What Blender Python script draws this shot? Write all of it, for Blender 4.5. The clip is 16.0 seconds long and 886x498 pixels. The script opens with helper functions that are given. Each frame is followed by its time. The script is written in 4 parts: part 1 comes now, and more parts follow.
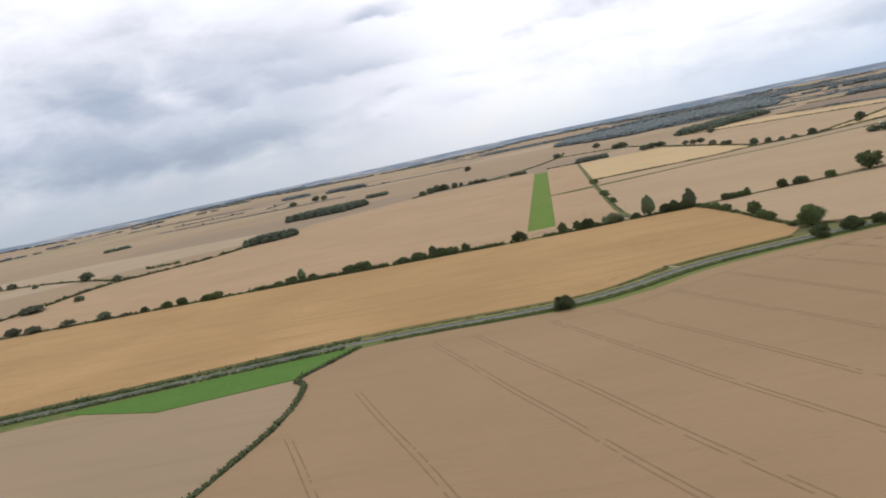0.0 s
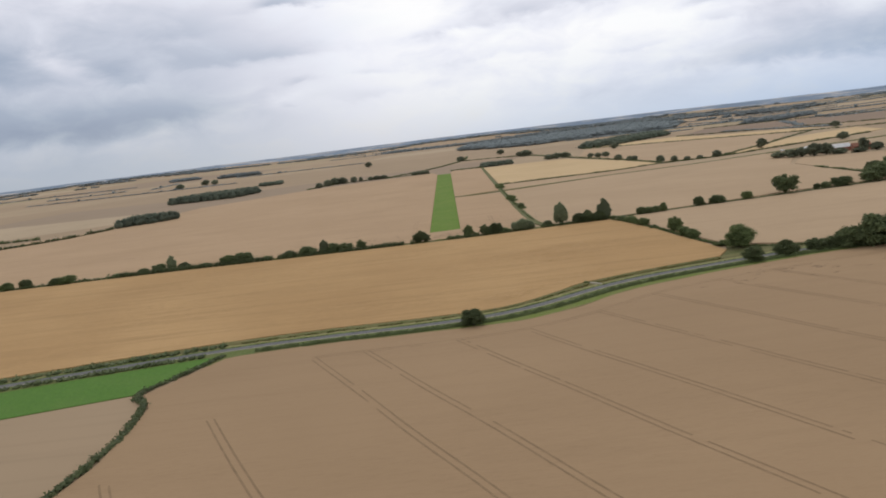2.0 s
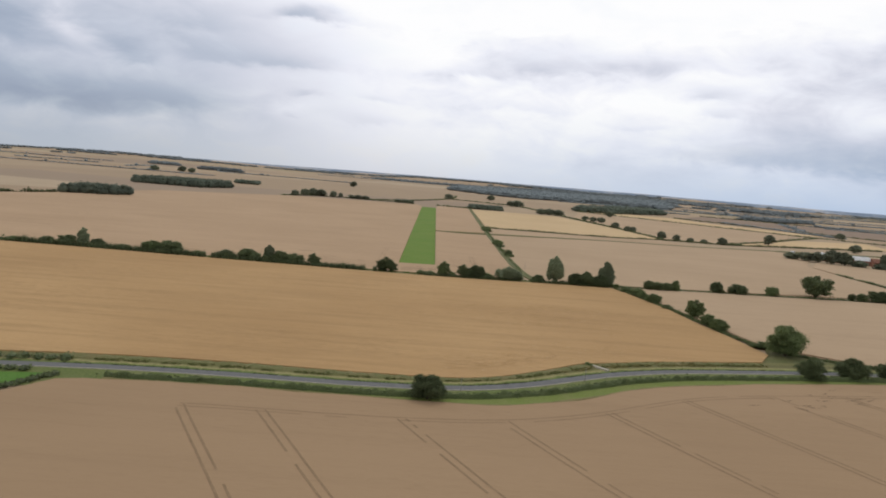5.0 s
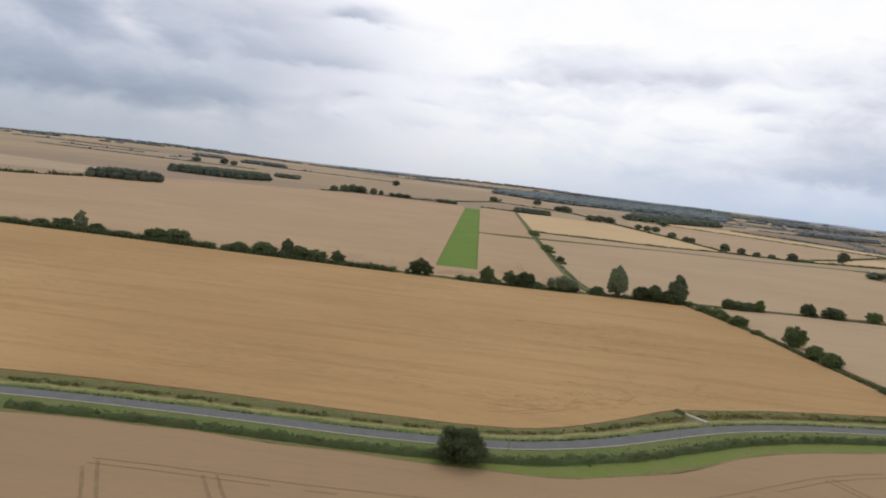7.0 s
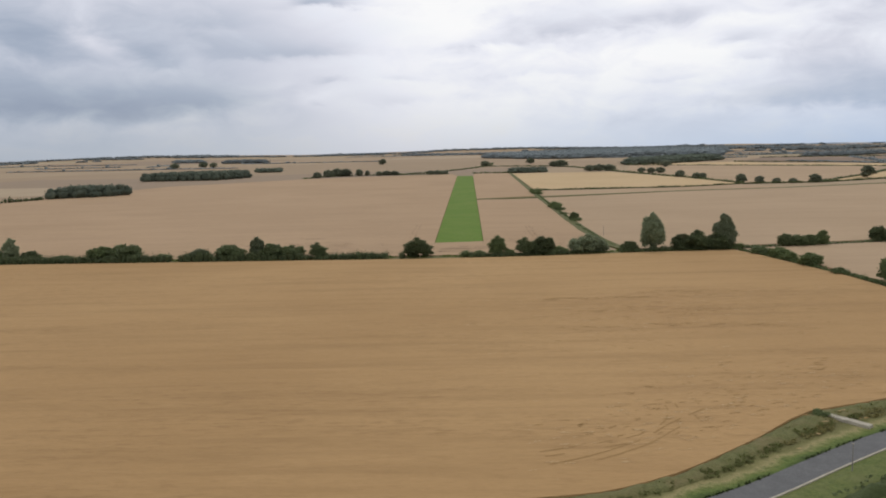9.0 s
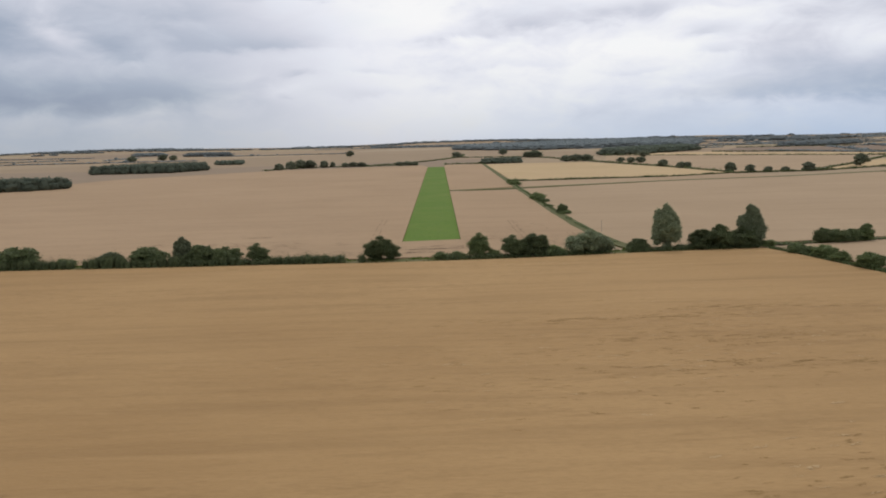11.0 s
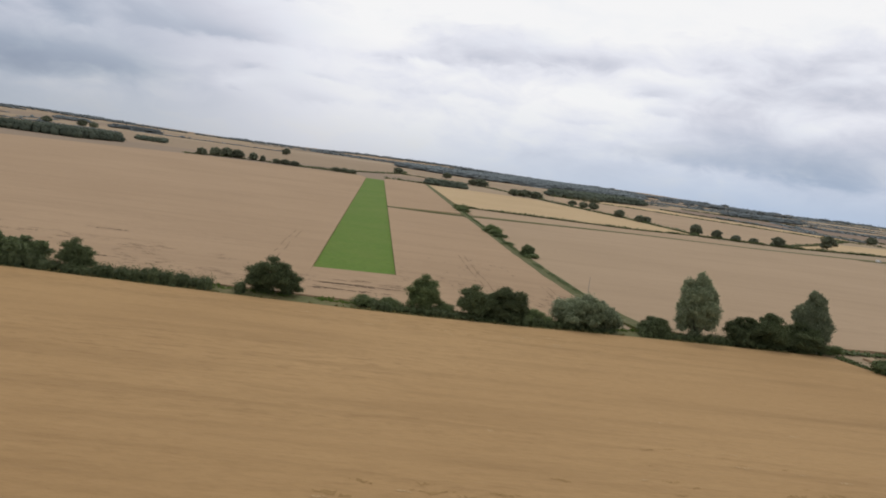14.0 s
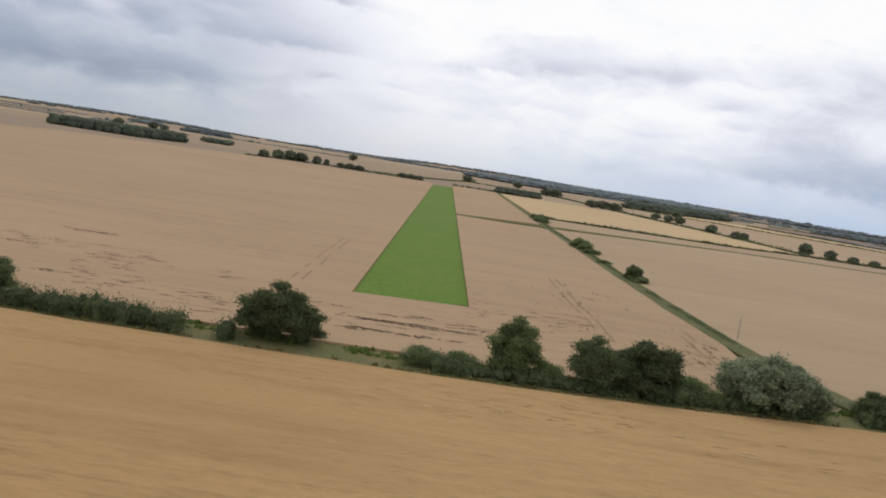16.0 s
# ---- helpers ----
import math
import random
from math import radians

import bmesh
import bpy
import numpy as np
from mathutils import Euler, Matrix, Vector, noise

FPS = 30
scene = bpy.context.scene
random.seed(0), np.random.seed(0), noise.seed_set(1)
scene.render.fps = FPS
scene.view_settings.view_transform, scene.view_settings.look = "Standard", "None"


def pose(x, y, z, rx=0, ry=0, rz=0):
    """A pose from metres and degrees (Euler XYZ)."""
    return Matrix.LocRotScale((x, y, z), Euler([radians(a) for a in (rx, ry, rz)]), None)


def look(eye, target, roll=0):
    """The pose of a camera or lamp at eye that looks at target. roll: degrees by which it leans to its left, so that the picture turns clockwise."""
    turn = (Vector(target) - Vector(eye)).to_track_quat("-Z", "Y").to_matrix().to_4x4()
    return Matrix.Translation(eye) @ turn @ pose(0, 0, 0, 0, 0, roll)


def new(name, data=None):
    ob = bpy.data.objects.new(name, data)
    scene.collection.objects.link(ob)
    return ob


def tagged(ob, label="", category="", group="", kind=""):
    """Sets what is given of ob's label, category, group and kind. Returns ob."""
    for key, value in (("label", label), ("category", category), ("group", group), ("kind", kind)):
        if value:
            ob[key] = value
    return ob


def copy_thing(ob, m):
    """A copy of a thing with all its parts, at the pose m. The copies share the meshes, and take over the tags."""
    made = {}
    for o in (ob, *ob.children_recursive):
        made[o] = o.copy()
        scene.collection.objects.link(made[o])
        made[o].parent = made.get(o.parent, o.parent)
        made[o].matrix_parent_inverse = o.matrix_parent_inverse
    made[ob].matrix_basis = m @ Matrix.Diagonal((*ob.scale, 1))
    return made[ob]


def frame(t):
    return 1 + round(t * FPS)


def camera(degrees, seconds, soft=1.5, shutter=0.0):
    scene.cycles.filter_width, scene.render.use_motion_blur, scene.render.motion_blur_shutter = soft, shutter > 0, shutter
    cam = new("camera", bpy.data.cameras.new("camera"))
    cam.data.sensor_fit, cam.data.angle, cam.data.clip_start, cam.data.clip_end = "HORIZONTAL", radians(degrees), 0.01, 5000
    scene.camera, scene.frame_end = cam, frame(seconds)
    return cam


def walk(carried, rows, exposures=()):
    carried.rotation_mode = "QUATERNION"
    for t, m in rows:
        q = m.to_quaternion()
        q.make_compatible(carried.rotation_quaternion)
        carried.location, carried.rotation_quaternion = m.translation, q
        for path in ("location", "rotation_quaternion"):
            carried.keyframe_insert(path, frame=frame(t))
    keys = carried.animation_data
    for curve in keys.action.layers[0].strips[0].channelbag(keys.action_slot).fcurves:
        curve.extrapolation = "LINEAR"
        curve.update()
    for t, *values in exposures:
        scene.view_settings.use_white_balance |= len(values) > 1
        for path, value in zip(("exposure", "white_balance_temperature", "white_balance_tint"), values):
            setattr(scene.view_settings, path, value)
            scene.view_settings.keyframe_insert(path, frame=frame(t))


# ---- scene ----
cam = camera(58.7, 16.0, soft=1.9)
PATH = [
    (0, (9.796, -553.933, 65.667), (9.5081, -551.9677, 65.4337), -11.85),
    (0.5, (7.695, -542.215, 64.314), (7.4393, -540.2424, 64.1020), -12.13),
    (1, (5.795, -530.372, 62.888), (5.6364, -528.3966, 62.6170), -11.67),
    (1.5, (4.469, -518.295, 61.282), (4.3716, -516.3200, 60.9821), -11.01),
    (2, (3.783, -505.687, 59.534), (3.7573, -503.7063, 59.2578), -6.84),
    (2.5, (3.645, -492.859, 57.672), (3.7157, -490.8777, 57.4124), -1.42),
    (3, (3.675, -479.894, 55.671), (3.7957, -477.9155, 55.4038), 0.42),
    (3.5, (3.755, -466.967, 53.541), (3.8266, -464.9849, 53.2835), -0.72),
    (4, (4.055, -453.979, 51.504), (4.1341, -451.9931, 51.2843), 0.88),
    (4.5, (4.399, -440.962, 49.559), (4.4854, -438.9725, 49.3779), 3.52),
    (7, (4.744, -373.380, 41.723), (4.6793, -371.3886, 41.5457), 6.82),
    (7.5, (4.478, -359.473, 40.447), (4.4443, -357.4825, 40.2523), 7.61),
    (8, (4.061, -345.719, 39.243), (4.0535, -343.7299, 39.0385), 3.40),
    (8.5, (3.459, -332.102, 38.132), (3.5004, -330.1136, 37.9198), 1.70),
    (9, (2.802, -318.866, 37.208), (2.7434, -316.8818, 36.9631), -1.33),
    (11.5, (1.733, -253.653, 31.830), (1.7736, -251.6706, 31.5661), -1.06),
    (12, (1.751, -240.560, 30.662), (1.8002, -238.5763, 30.4150), 0.68),
    (12.5, (1.630, -227.413, 29.484), (1.7160, -225.4272, 29.2641), 3.35),
    (13, (1.371, -214.421, 28.480), (1.5721, -212.4508, 28.2002), 2.97),
    (13.5, (1.661, -200.498, 28.003), (1.8812, -198.5248, 27.7643), 4.12),
    (14, (1.740, -186.927, 27.438), (1.9360, -184.9469, 27.2370), 7.80),
    (14.5, (2.022, -174.340, 26.608), (2.2067, -172.3605, 26.3875), 9.23),
    (15, (2.242, -161.444, 25.421), (2.4027, -159.4660, 25.1726), 10.04),
    (15.5, (2.119, -147.165, 24.186), (2.2552, -145.1874, 23.9185), 7.67),
    (16, (2.226, -131.514, 23.104), (2.2533, -129.5246, 22.9049), 8.90),
]
walk(cam, [(t, look(eye, target, roll)) for t, eye, target, roll in PATH], exposures=((0, 0.2), (0.5, 0.04), (1.5, 0), (8, 0), (9, -0.06), (11.5, -0.1), (15.5, -0.13), (16, -0.02)))

# ---- world, sun, exposure ----
scene.view_settings.exposure = 0.0
SUN_AZ, SUN_EL = 12.0, 52.0           # degrees east of the landing direction, and above the horizon
world = bpy.data.worlds.new("overcast_sky")
scene.world = world
world.use_nodes = True


def math_node(nt, op, a, b=None, clamp=False):
    n = nt.nodes.new("ShaderNodeMath")
    n.operation, n.use_clamp = op, clamp
    for i, v in enumerate((a, b)):
        if v is None:
            continue
        if isinstance(v, (int, float)):
            n.inputs[i].default_value = v
        else:
            nt.links.new(v, n.inputs[i])
    return n.outputs[0]


def ramp(nt, fac, stops):
    n = nt.nodes.new("ShaderNodeValToRGB")
    while len(n.color_ramp.elements) < len(stops):
        n.color_ramp.elements.new(0.5)
    for e, (p, c) in zip(n.color_ramp.elements, stops):
        e.position, e.color = p, (*c, 1) if len(c) == 3 else c
    nt.links.new(fac, n.inputs[0])
    return n.outputs[0]


def mix(nt, fac, a, b, blend="MIX"):
    n = nt.nodes.new("ShaderNodeMix")
    n.data_type, n.blend_type, n.clamp_factor = "RGBA", blend, True
    for sock, v in ((n.inputs[0], fac), (n.inputs[6], a), (n.inputs[7], b)):
        if isinstance(v, (int, float)):
            sock.default_value = v
        elif isinstance(v, tuple):
            sock.default_value = (*v, 1)
        else:
            nt.links.new(v, sock)
    return n.outputs[2]


def noise_tex(nt, vec, scale, detail=4.0, rough=0.55, distortion=0.0):
    n = nt.nodes.new("ShaderNodeTexNoise")
    n.inputs["Scale"].default_value = scale
    n.inputs["Detail"].default_value = detail
    n.inputs["Roughness"].default_value = rough
    n.inputs["Distortion"].default_value = distortion
    nt.links.new(vec, n.inputs["Vector"])
    return n.outputs[0]


def mapped(nt, vec, scale=(1, 1, 1), rot=(0, 0, 0), loc=(0, 0, 0)):
    n = nt.nodes.new("ShaderNodeMapping")
    n.inputs["Scale"].default_value = scale
    n.inputs["Rotation"].default_value = rot
    n.inputs["Location"].default_value = loc
    nt.links.new(vec, n.inputs["Vector"])
    return n.outputs[0]


# single cloud masses: east, base height, half width, depth above and below the base, weight (negative: a bright gap)
CLOUD_BASES = (
    (-0.400, 0.052, 0.110, 0.032, 0.011, 0.30), (-0.520, 0.060, 0.100, 0.036, 0.012, 0.23), (-0.290, 0.063, 0.055, 0.020, 0.009, 0.15),
    (-0.352, 0.104, 0.034, 0.034, 0.007, 0.15), (-0.470, 0.118, 0.050, 0.050, 0.016, 0.14), (-0.405, 0.132, 0.022, 0.020, 0.014, -0.20),
    (-0.215, 0.119, 0.068, 0.030, 0.005, 0.11), (-0.168, 0.121, 0.036, 0.012, 0.003, 0.13), (-0.250, 0.160, 0.060, 0.020, 0.010, 0.07),
    (-0.140, 0.180, 0.036, 0.014, 0.004, 0.38), (-0.177, 0.070, 0.030, 0.012, 0.010, -0.11), (-0.149, 0.092, 0.013, 0.005, 0.003, 0.14),
    (-0.172, 0.062, 0.012, 0.005, 0.003, 0.10), (-0.060, 0.088, 0.030, 0.007, 0.003, 0.12), (-0.100, 0.066, 0.035, 0.008, 0.004, 0.10),
    (0.060, 0.131, 0.055, 0.010, 0.004, 0.17), (0.150, 0.143, 0.070, 0.018, 0.006, 0.22), (0.260, 0.154, 0.060, 0.013, 0.008, 0.14),
    (0.318, 0.119, 0.034, 0.012, 0.005, 0.20), (0.327, 0.098, 0.034, 0.006, 0.003, 0.13), (0.240, 0.080, 0.036, 0.006, 0.003, 0.10),
    (0.110, 0.094, 0.030, 0.007, 0.003, 0.09), (0.490, 0.046, 0.090, 0.034, 0.008, 0.35), (0.370, 0.048, 0.070, 0.016, 0.006, 0.23))


def build_sky(nt):
    """Broken overcast: layered grey-white clouds over a clear Nishita sky, and the farthest land as a hazy rim."""
    nt.nodes.clear()
    out = nt.nodes.new("ShaderNodeOutputWorld")
    back = nt.nodes.new("ShaderNodeBackground")
    sky = nt.nodes.new("ShaderNodeTexSky")
    sky.sky_type, sky.sun_disc = "NISHITA", False
    sky.sun_elevation, sky.sun_rotation = radians(SUN_EL), radians(SUN_AZ)
    coord = nt.nodes.new("ShaderNodeTexCoord").outputs["Generated"]
    sep = nt.nodes.new("ShaderNodeSeparateXYZ")
    nt.links.new(coord, sep.inputs[0])
    up = math_node(nt, "MAXIMUM", sep.outputs[2], 0.0)
    mass = noise_tex(nt, mapped(nt, coord, (4.6, 4.6, 15.0), loc=(1.4, 0.2, 0.6)), 1.0, 6.0, 0.5, 0.0)
    puff = noise_tex(nt, mapped(nt, coord, (14.0, 14.0, 32.0), loc=(0.3, 2.2, 1.6)), 1.0, 5.0, 0.55, 0.4)
    # a heavy bank stands to the west, a bright break ahead, a thinner deck to the east
    side = math_node(nt, "ADD", math_node(nt, "MULTIPLY", sep.outputs[0], 0.5), 0.5)
    ragged = math_node(nt, "ADD", side, math_node(nt, "ADD", math_node(nt, "MULTIPLY", math_node(nt, "SUBTRACT", mass, 0.5), 0.22), math_node(nt, "MULTIPLY", math_node(nt, "SUBTRACT", puff, 0.5), 0.10)))
    bank = ramp(nt, ragged, ((0.10, (0.54,) * 3), (0.24, (0.58,) * 3), (0.34, (0.54,) * 3), (0.395, (0.46,) * 3), (0.425, (0.36,) * 3), (0.46, (0.23,) * 3), (0.50, (0.15,) * 3), (0.60, (0.24,) * 3), (0.70, (0.31,) * 3), (0.80, (0.40,) * 3), (1.0, (0.48,) * 3)))
    clearing = ramp(nt, up, ((0.13, (0, 0, 0)), (0.18, (0.10,) * 3), (0.21, (0.22,) * 3), (0.25, (0.42,) * 3)))
    shape = math_node(nt, "ADD", math_node(nt, "MULTIPLY", math_node(nt, "SUBTRACT", mass, 0.5), 0.62), math_node(nt, "MULTIPLY", math_node(nt, "SUBTRACT", puff, 0.5), 0.50))
    east = math_node(nt, "ADD", sep.outputs[0], math_node(nt, "MULTIPLY", math_node(nt, "SUBTRACT", mass, 0.5), 0.20))
    tall = math_node(nt, "ADD", sep.outputs[2], math_node(nt, "MULTIPLY", math_node(nt, "SUBTRACT", puff, 0.5), 0.030))
    for cx, cz, sx, above, below, weight in CLOUD_BASES:
        dx = math_node(nt, "DIVIDE", math_node(nt, "SUBTRACT", east, cx), sx)
        dz = math_node(nt, "SUBTRACT", tall, cz)
        dz = math_node(nt, "ADD", math_node(nt, "DIVIDE", math_node(nt, "MAXIMUM", dz, 0.0), above), math_node(nt, "DIVIDE", math_node(nt, "MINIMUM", dz, 0.0), below))
        d2 = math_node(nt, "ADD", math_node(nt, "MULTIPLY", dx, dx), math_node(nt, "MULTIPLY", dz, dz))
        lump = math_node(nt, "MULTIPLY", math_node(nt, "POWER", 2.718, math_node(nt, "MULTIPLY", d2, -1.0)), weight)
        shape = math_node(nt, "ADD", shape, lump)
    density = math_node(nt, "SUBTRACT", math_node(nt, "ADD", shape, bank), clearing)
    cloud = ramp(nt, density, ((0.12, (9.9, 9.9, 10.0)), (0.28, (8.5, 8.65, 9.4)), (0.44, (6.9, 7.1, 8.0)), (0.58, (5.5, 5.9, 6.9)), (0.74, (3.9, 4.5, 5.6)), (0.95, (2.6, 3.15, 4.3))))
    # thick air towards the horizon: grey in the west, neutral ahead, bluer in the east
    air = ramp(nt, side, ((0.24, (4.1, 4.6, 5.3)), (0.36, (5.1, 5.5, 6.1)), (0.46, (6.4, 6.6, 7.2)), (0.56, (6.0, 6.6, 7.6)), (0.72, (4.6, 5.65, 7.3))))
    low = ramp(nt, up, ((0.0, (0.92,) * 3), (0.025, (0.66,) * 3), (0.06, (0.28,) * 3), (0.11, (0, 0, 0))))
    cloud = mix(nt, low, cloud, air)
    high = ramp(nt, up, ((0.42, (0, 0, 0)), (0.7, (0.85,) * 3)))
    cloud = mix(nt, high, cloud, (5.4, 5.6, 6.0))
    cover = ramp(nt, puff, ((0.25, (0.9,) * 3), (0.5, (1, 1, 1))))
    col = mix(nt, cover, sky.outputs[0], cloud)
    # the farthest low hills, the blue haze of distance painted into their colour
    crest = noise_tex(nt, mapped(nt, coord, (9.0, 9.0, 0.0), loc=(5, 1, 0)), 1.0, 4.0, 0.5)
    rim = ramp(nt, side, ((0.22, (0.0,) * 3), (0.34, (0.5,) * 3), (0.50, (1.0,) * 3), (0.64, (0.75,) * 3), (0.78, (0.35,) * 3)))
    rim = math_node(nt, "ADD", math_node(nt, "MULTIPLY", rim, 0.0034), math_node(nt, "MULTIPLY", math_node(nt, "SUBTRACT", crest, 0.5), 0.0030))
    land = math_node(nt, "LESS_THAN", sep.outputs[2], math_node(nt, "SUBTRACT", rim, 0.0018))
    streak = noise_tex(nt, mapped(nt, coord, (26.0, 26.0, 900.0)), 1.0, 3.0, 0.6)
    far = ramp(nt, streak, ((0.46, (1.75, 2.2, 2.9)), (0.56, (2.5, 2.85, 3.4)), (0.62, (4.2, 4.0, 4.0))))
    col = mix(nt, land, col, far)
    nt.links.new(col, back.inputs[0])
    back.inputs[1].default_value = 0.1
    nt.links.new(back.outputs[0], out.inputs[0])


build_sky(world.node_tree)
sun_data = bpy.data.lights.new("sun", "SUN")
sun_data.energy, sun_data.angle, sun_data.color = 0.65, radians(14), (1.0, 0.95, 0.88)
sun = new("sun", sun_data)
az, el = radians(SUN_AZ), radians(SUN_EL)
sun_dir = Vector((math.sin(az) * math.cos(el), math.cos(az) * math.cos(el), math.sin(el)))
sun.matrix_world = look(sun_dir * 900, (0, 0, 0))

# ---- materials ----


def material(name, rough=0.9):
    m = bpy.data.materials.new(name)
    m.use_nodes = True
    nt = m.node_tree
    b = nt.nodes["Principled BSDF"]
    b.inputs["Roughness"].default_value = rough
    b.inputs["Specular IOR Level"].default_value = 0.2
    return m, nt, b


def position(nt):
    return nt.nodes.new("ShaderNodeNewGeometry").outputs["Position"]


def bump(nt, b, height, strength, dist):
    n = nt.nodes.new("ShaderNodeBump")
    n.inputs["Strength"].default_value, n.inputs["Distance"].default_value = strength, dist
    nt.links.new(height, n.inputs["Height"])
    nt.links.new(n.outputs[0], b.inputs["Normal"])


def crop_material(name, light, mid, dark, angle, streak=1.0, relief=0.5):
    """Ripe cereal: drill streaks along one direction, wind-lodged patches and broad tone changes."""
    m, nt, b = material(name, 0.95)
    p = position(nt)
    along = mapped(nt, p, (0.012, 0.16, 0.1), (0, 0, radians(-angle)))
    rows = noise_tex(nt, along, 1.0, 6.0, 0.65, 0.3)
    broad = noise_tex(nt, p, 0.011, 3.0, 0.5, 0.5)
    fleck = noise_tex(nt, mapped(nt, p, (0.25, 0.9, 0.5), (0, 0, radians(-angle))), 1.0, 5.0, 0.7, 0.2)
    swathe = noise_tex(nt, mapped(nt, p, (0.035, 0.30, 0.2), (0, 0, radians(-angle)), (2, 9, 0)), 1.0, 4.0, 0.6, 0.6)
    band = noise_tex(nt, mapped(nt, p, (0.010, 0.045, 0.1), (0, 0, radians(-angle)), (7, 3, 0)), 1.0, 3.0, 0.5, 0.3)
    grain = noise_tex(nt, mapped(nt, p, (0.7, 2.2, 1.0), (0, 0, radians(-angle))), 1.0, 4.0, 0.7)
    col = ramp(nt, broad, ((0.3, mid), (0.7, light)))
    col = mix(nt, ramp(nt, rows, ((0.48, (0, 0, 0)), (0.72, (0.6 * streak,) * 3))), col, dark)
    worn = math_node(nt, "MULTIPLY", ramp(nt, fleck, ((0.50, (0, 0, 0)), (0.70, (1.0,) * 3))), ramp(nt, band, ((0.42, (0.06,) * 3), (0.62, (0.85 * streak,) * 3))))
    col = mix(nt, worn, col, dark)
    col = mix(nt, ramp(nt, swathe, ((0.55, (0, 0, 0)), (0.72, (0.42 * streak,) * 3))), col, dark)
    col = mix(nt, ramp(nt, swathe, ((0.28, (0.5 * streak,) * 3), (0.42, (0, 0, 0)))), col, light)
    col = mix(nt, ramp(nt, fleck, ((0.22, (0.4,) * 3), (0.42, (0, 0, 0)))), col, light)
    col = mix(nt, ramp(nt, grain, ((0.45, (0, 0, 0)), (0.75, (0.4 * streak,) * 3))), col, dark)
    nt.links.new(col, b.inputs["Base Color"])
    bump(nt, b, fleck, relief, 0.4)
    return m


def leaf_material(name, dark, light, gloss=0.6):
    m, nt, b = material(name, gloss)
    geo = nt.nodes.new("ShaderNodeNewGeometry")
    info = nt.nodes.new("ShaderNodeObjectInfo")
    base = ramp(nt, geo.outputs["Random Per Island"], ((0.0, dark), (0.6, tuple((a + c) / 2 for a, c in zip(dark, light))), (1.0, light)))
    patch = noise_tex(nt, geo.outputs["Position"], 0.6, 3.0)
    col = mix(nt, ramp(nt, patch, ((0.35, (0.5,) * 3), (0.65, (0, 0, 0)))), base, dark)
    hue = nt.nodes.new("ShaderNodeHueSaturation")
    nt.links.new(math_node(nt, "ADD", math_node(nt, "MULTIPLY", info.outputs["Random"], 0.5), 0.75), hue.inputs["Value"])
    nt.links.new(col, hue.inputs["Color"])
    nt.links.new(hue.outputs[0], b.inputs["Base Color"])
    glow = nt.nodes.new("ShaderNodeBsdfTranslucent")
    nt.links.new(hue.outputs[0], glow.inputs[0])
    both = nt.nodes.new("ShaderNodeMixShader")
    both.inputs[0].default_value = 0.38
    nt.links.new(b.outputs[0], both.inputs[1])
    nt.links.new(glow.outputs[0], both.inputs[2])
    nt.links.new(both.outputs[0], nt.nodes["Material Output"].inputs[0])
    return m


def grass_material(name, dark, light, dry, dryness, scale=0.25):
    m, nt, b = material(name, 0.9)
    p = position(nt)
    broad = noise_tex(nt, p, scale * 0.3, 4.0, 0.6, 0.4)
    fine = noise_tex(nt, p, scale * 6, 5.0, 0.7)
    col = ramp(nt, fine, ((0.3, dark), (0.7, light)))
    col = mix(nt, ramp(nt, broad, ((0.45, (0, 0, 0)), (0.75, (dryness,) * 3))), col, dry)
    nt.links.new(col, b.inputs["Base Color"])
    bump(nt, b, fine, 0.6, 0.3)
    return m


def plain_material(name, a, c, scale, rough=0.85):
    m, nt, b = material(name, rough)
    p = position(nt)
    n1, n2 = noise_tex(nt, p, scale, 5.0, 0.6), noise_tex(nt, p, scale * 9, 3.0, 0.6)
    col = mix(nt, ramp(nt, n2, ((0.35, (0,) * 3), (0.7, (0.5,) * 3))), ramp(nt, n1, ((0.3, a), (0.7, c))), tuple(v * 0.7 for v in a))
    nt.links.new(col, b.inputs["Base Color"])
    bump(nt, b, n2, 0.3, 0.02)
    return m


def country_material():
    """Far farmland: a patchwork of stubble, ripe cereal, ploughed earth and some pasture."""
    m, nt, b = material("open_farmland", 0.95)
    p = position(nt)
    vec = mapped(nt, p, (1 / 620, 1 / 340, 0), (0, 0, 0.12))
    cell = nt.nodes.new("ShaderNodeTexVoronoi")
    cell.inputs["Scale"].default_value, cell.inputs["Randomness"].default_value = 1.0, 0.75
    nt.links.new(vec, cell.inputs["Vector"])
    sep = nt.nodes.new("ShaderNodeSeparateColor")
    nt.links.new(cell.outputs["Color"], sep.inputs[0])
    col = ramp(nt, sep.outputs[0], ((0.0, (0.345, 0.250, 0.160)), (0.28, (0.38, 0.282, 0.180)), (0.50, (0.42, 0.322, 0.215)), (0.66, (0.365, 0.265, 0.172)), (0.80, (0.30, 0.222, 0.155)), (0.92, (0.33, 0.262, 0.155))))
    for e in nt.nodes:
        if e.type == "VALTORGB":
            e.color_ramp.interpolation = "CONSTANT"
    tone = noise_tex(nt, p, 0.009, 5.0, 0.6)
    col = mix(nt, ramp(nt, tone, ((0.4, (0,) * 3), (0.7, (0.3,) * 3))), col, (0.25, 0.19, 0.12))
    rows = noise_tex(nt, mapped(nt, p, (0.01, 0.12, 0)), 1.0, 4.0, 0.6)
    col = mix(nt, ramp(nt, rows, ((0.5, (0,) * 3), (0.8, (0.4,) * 3))), col, (0.22, 0.16, 0.10))
    nt.links.new(col, b.inputs["Base Color"])
    return m


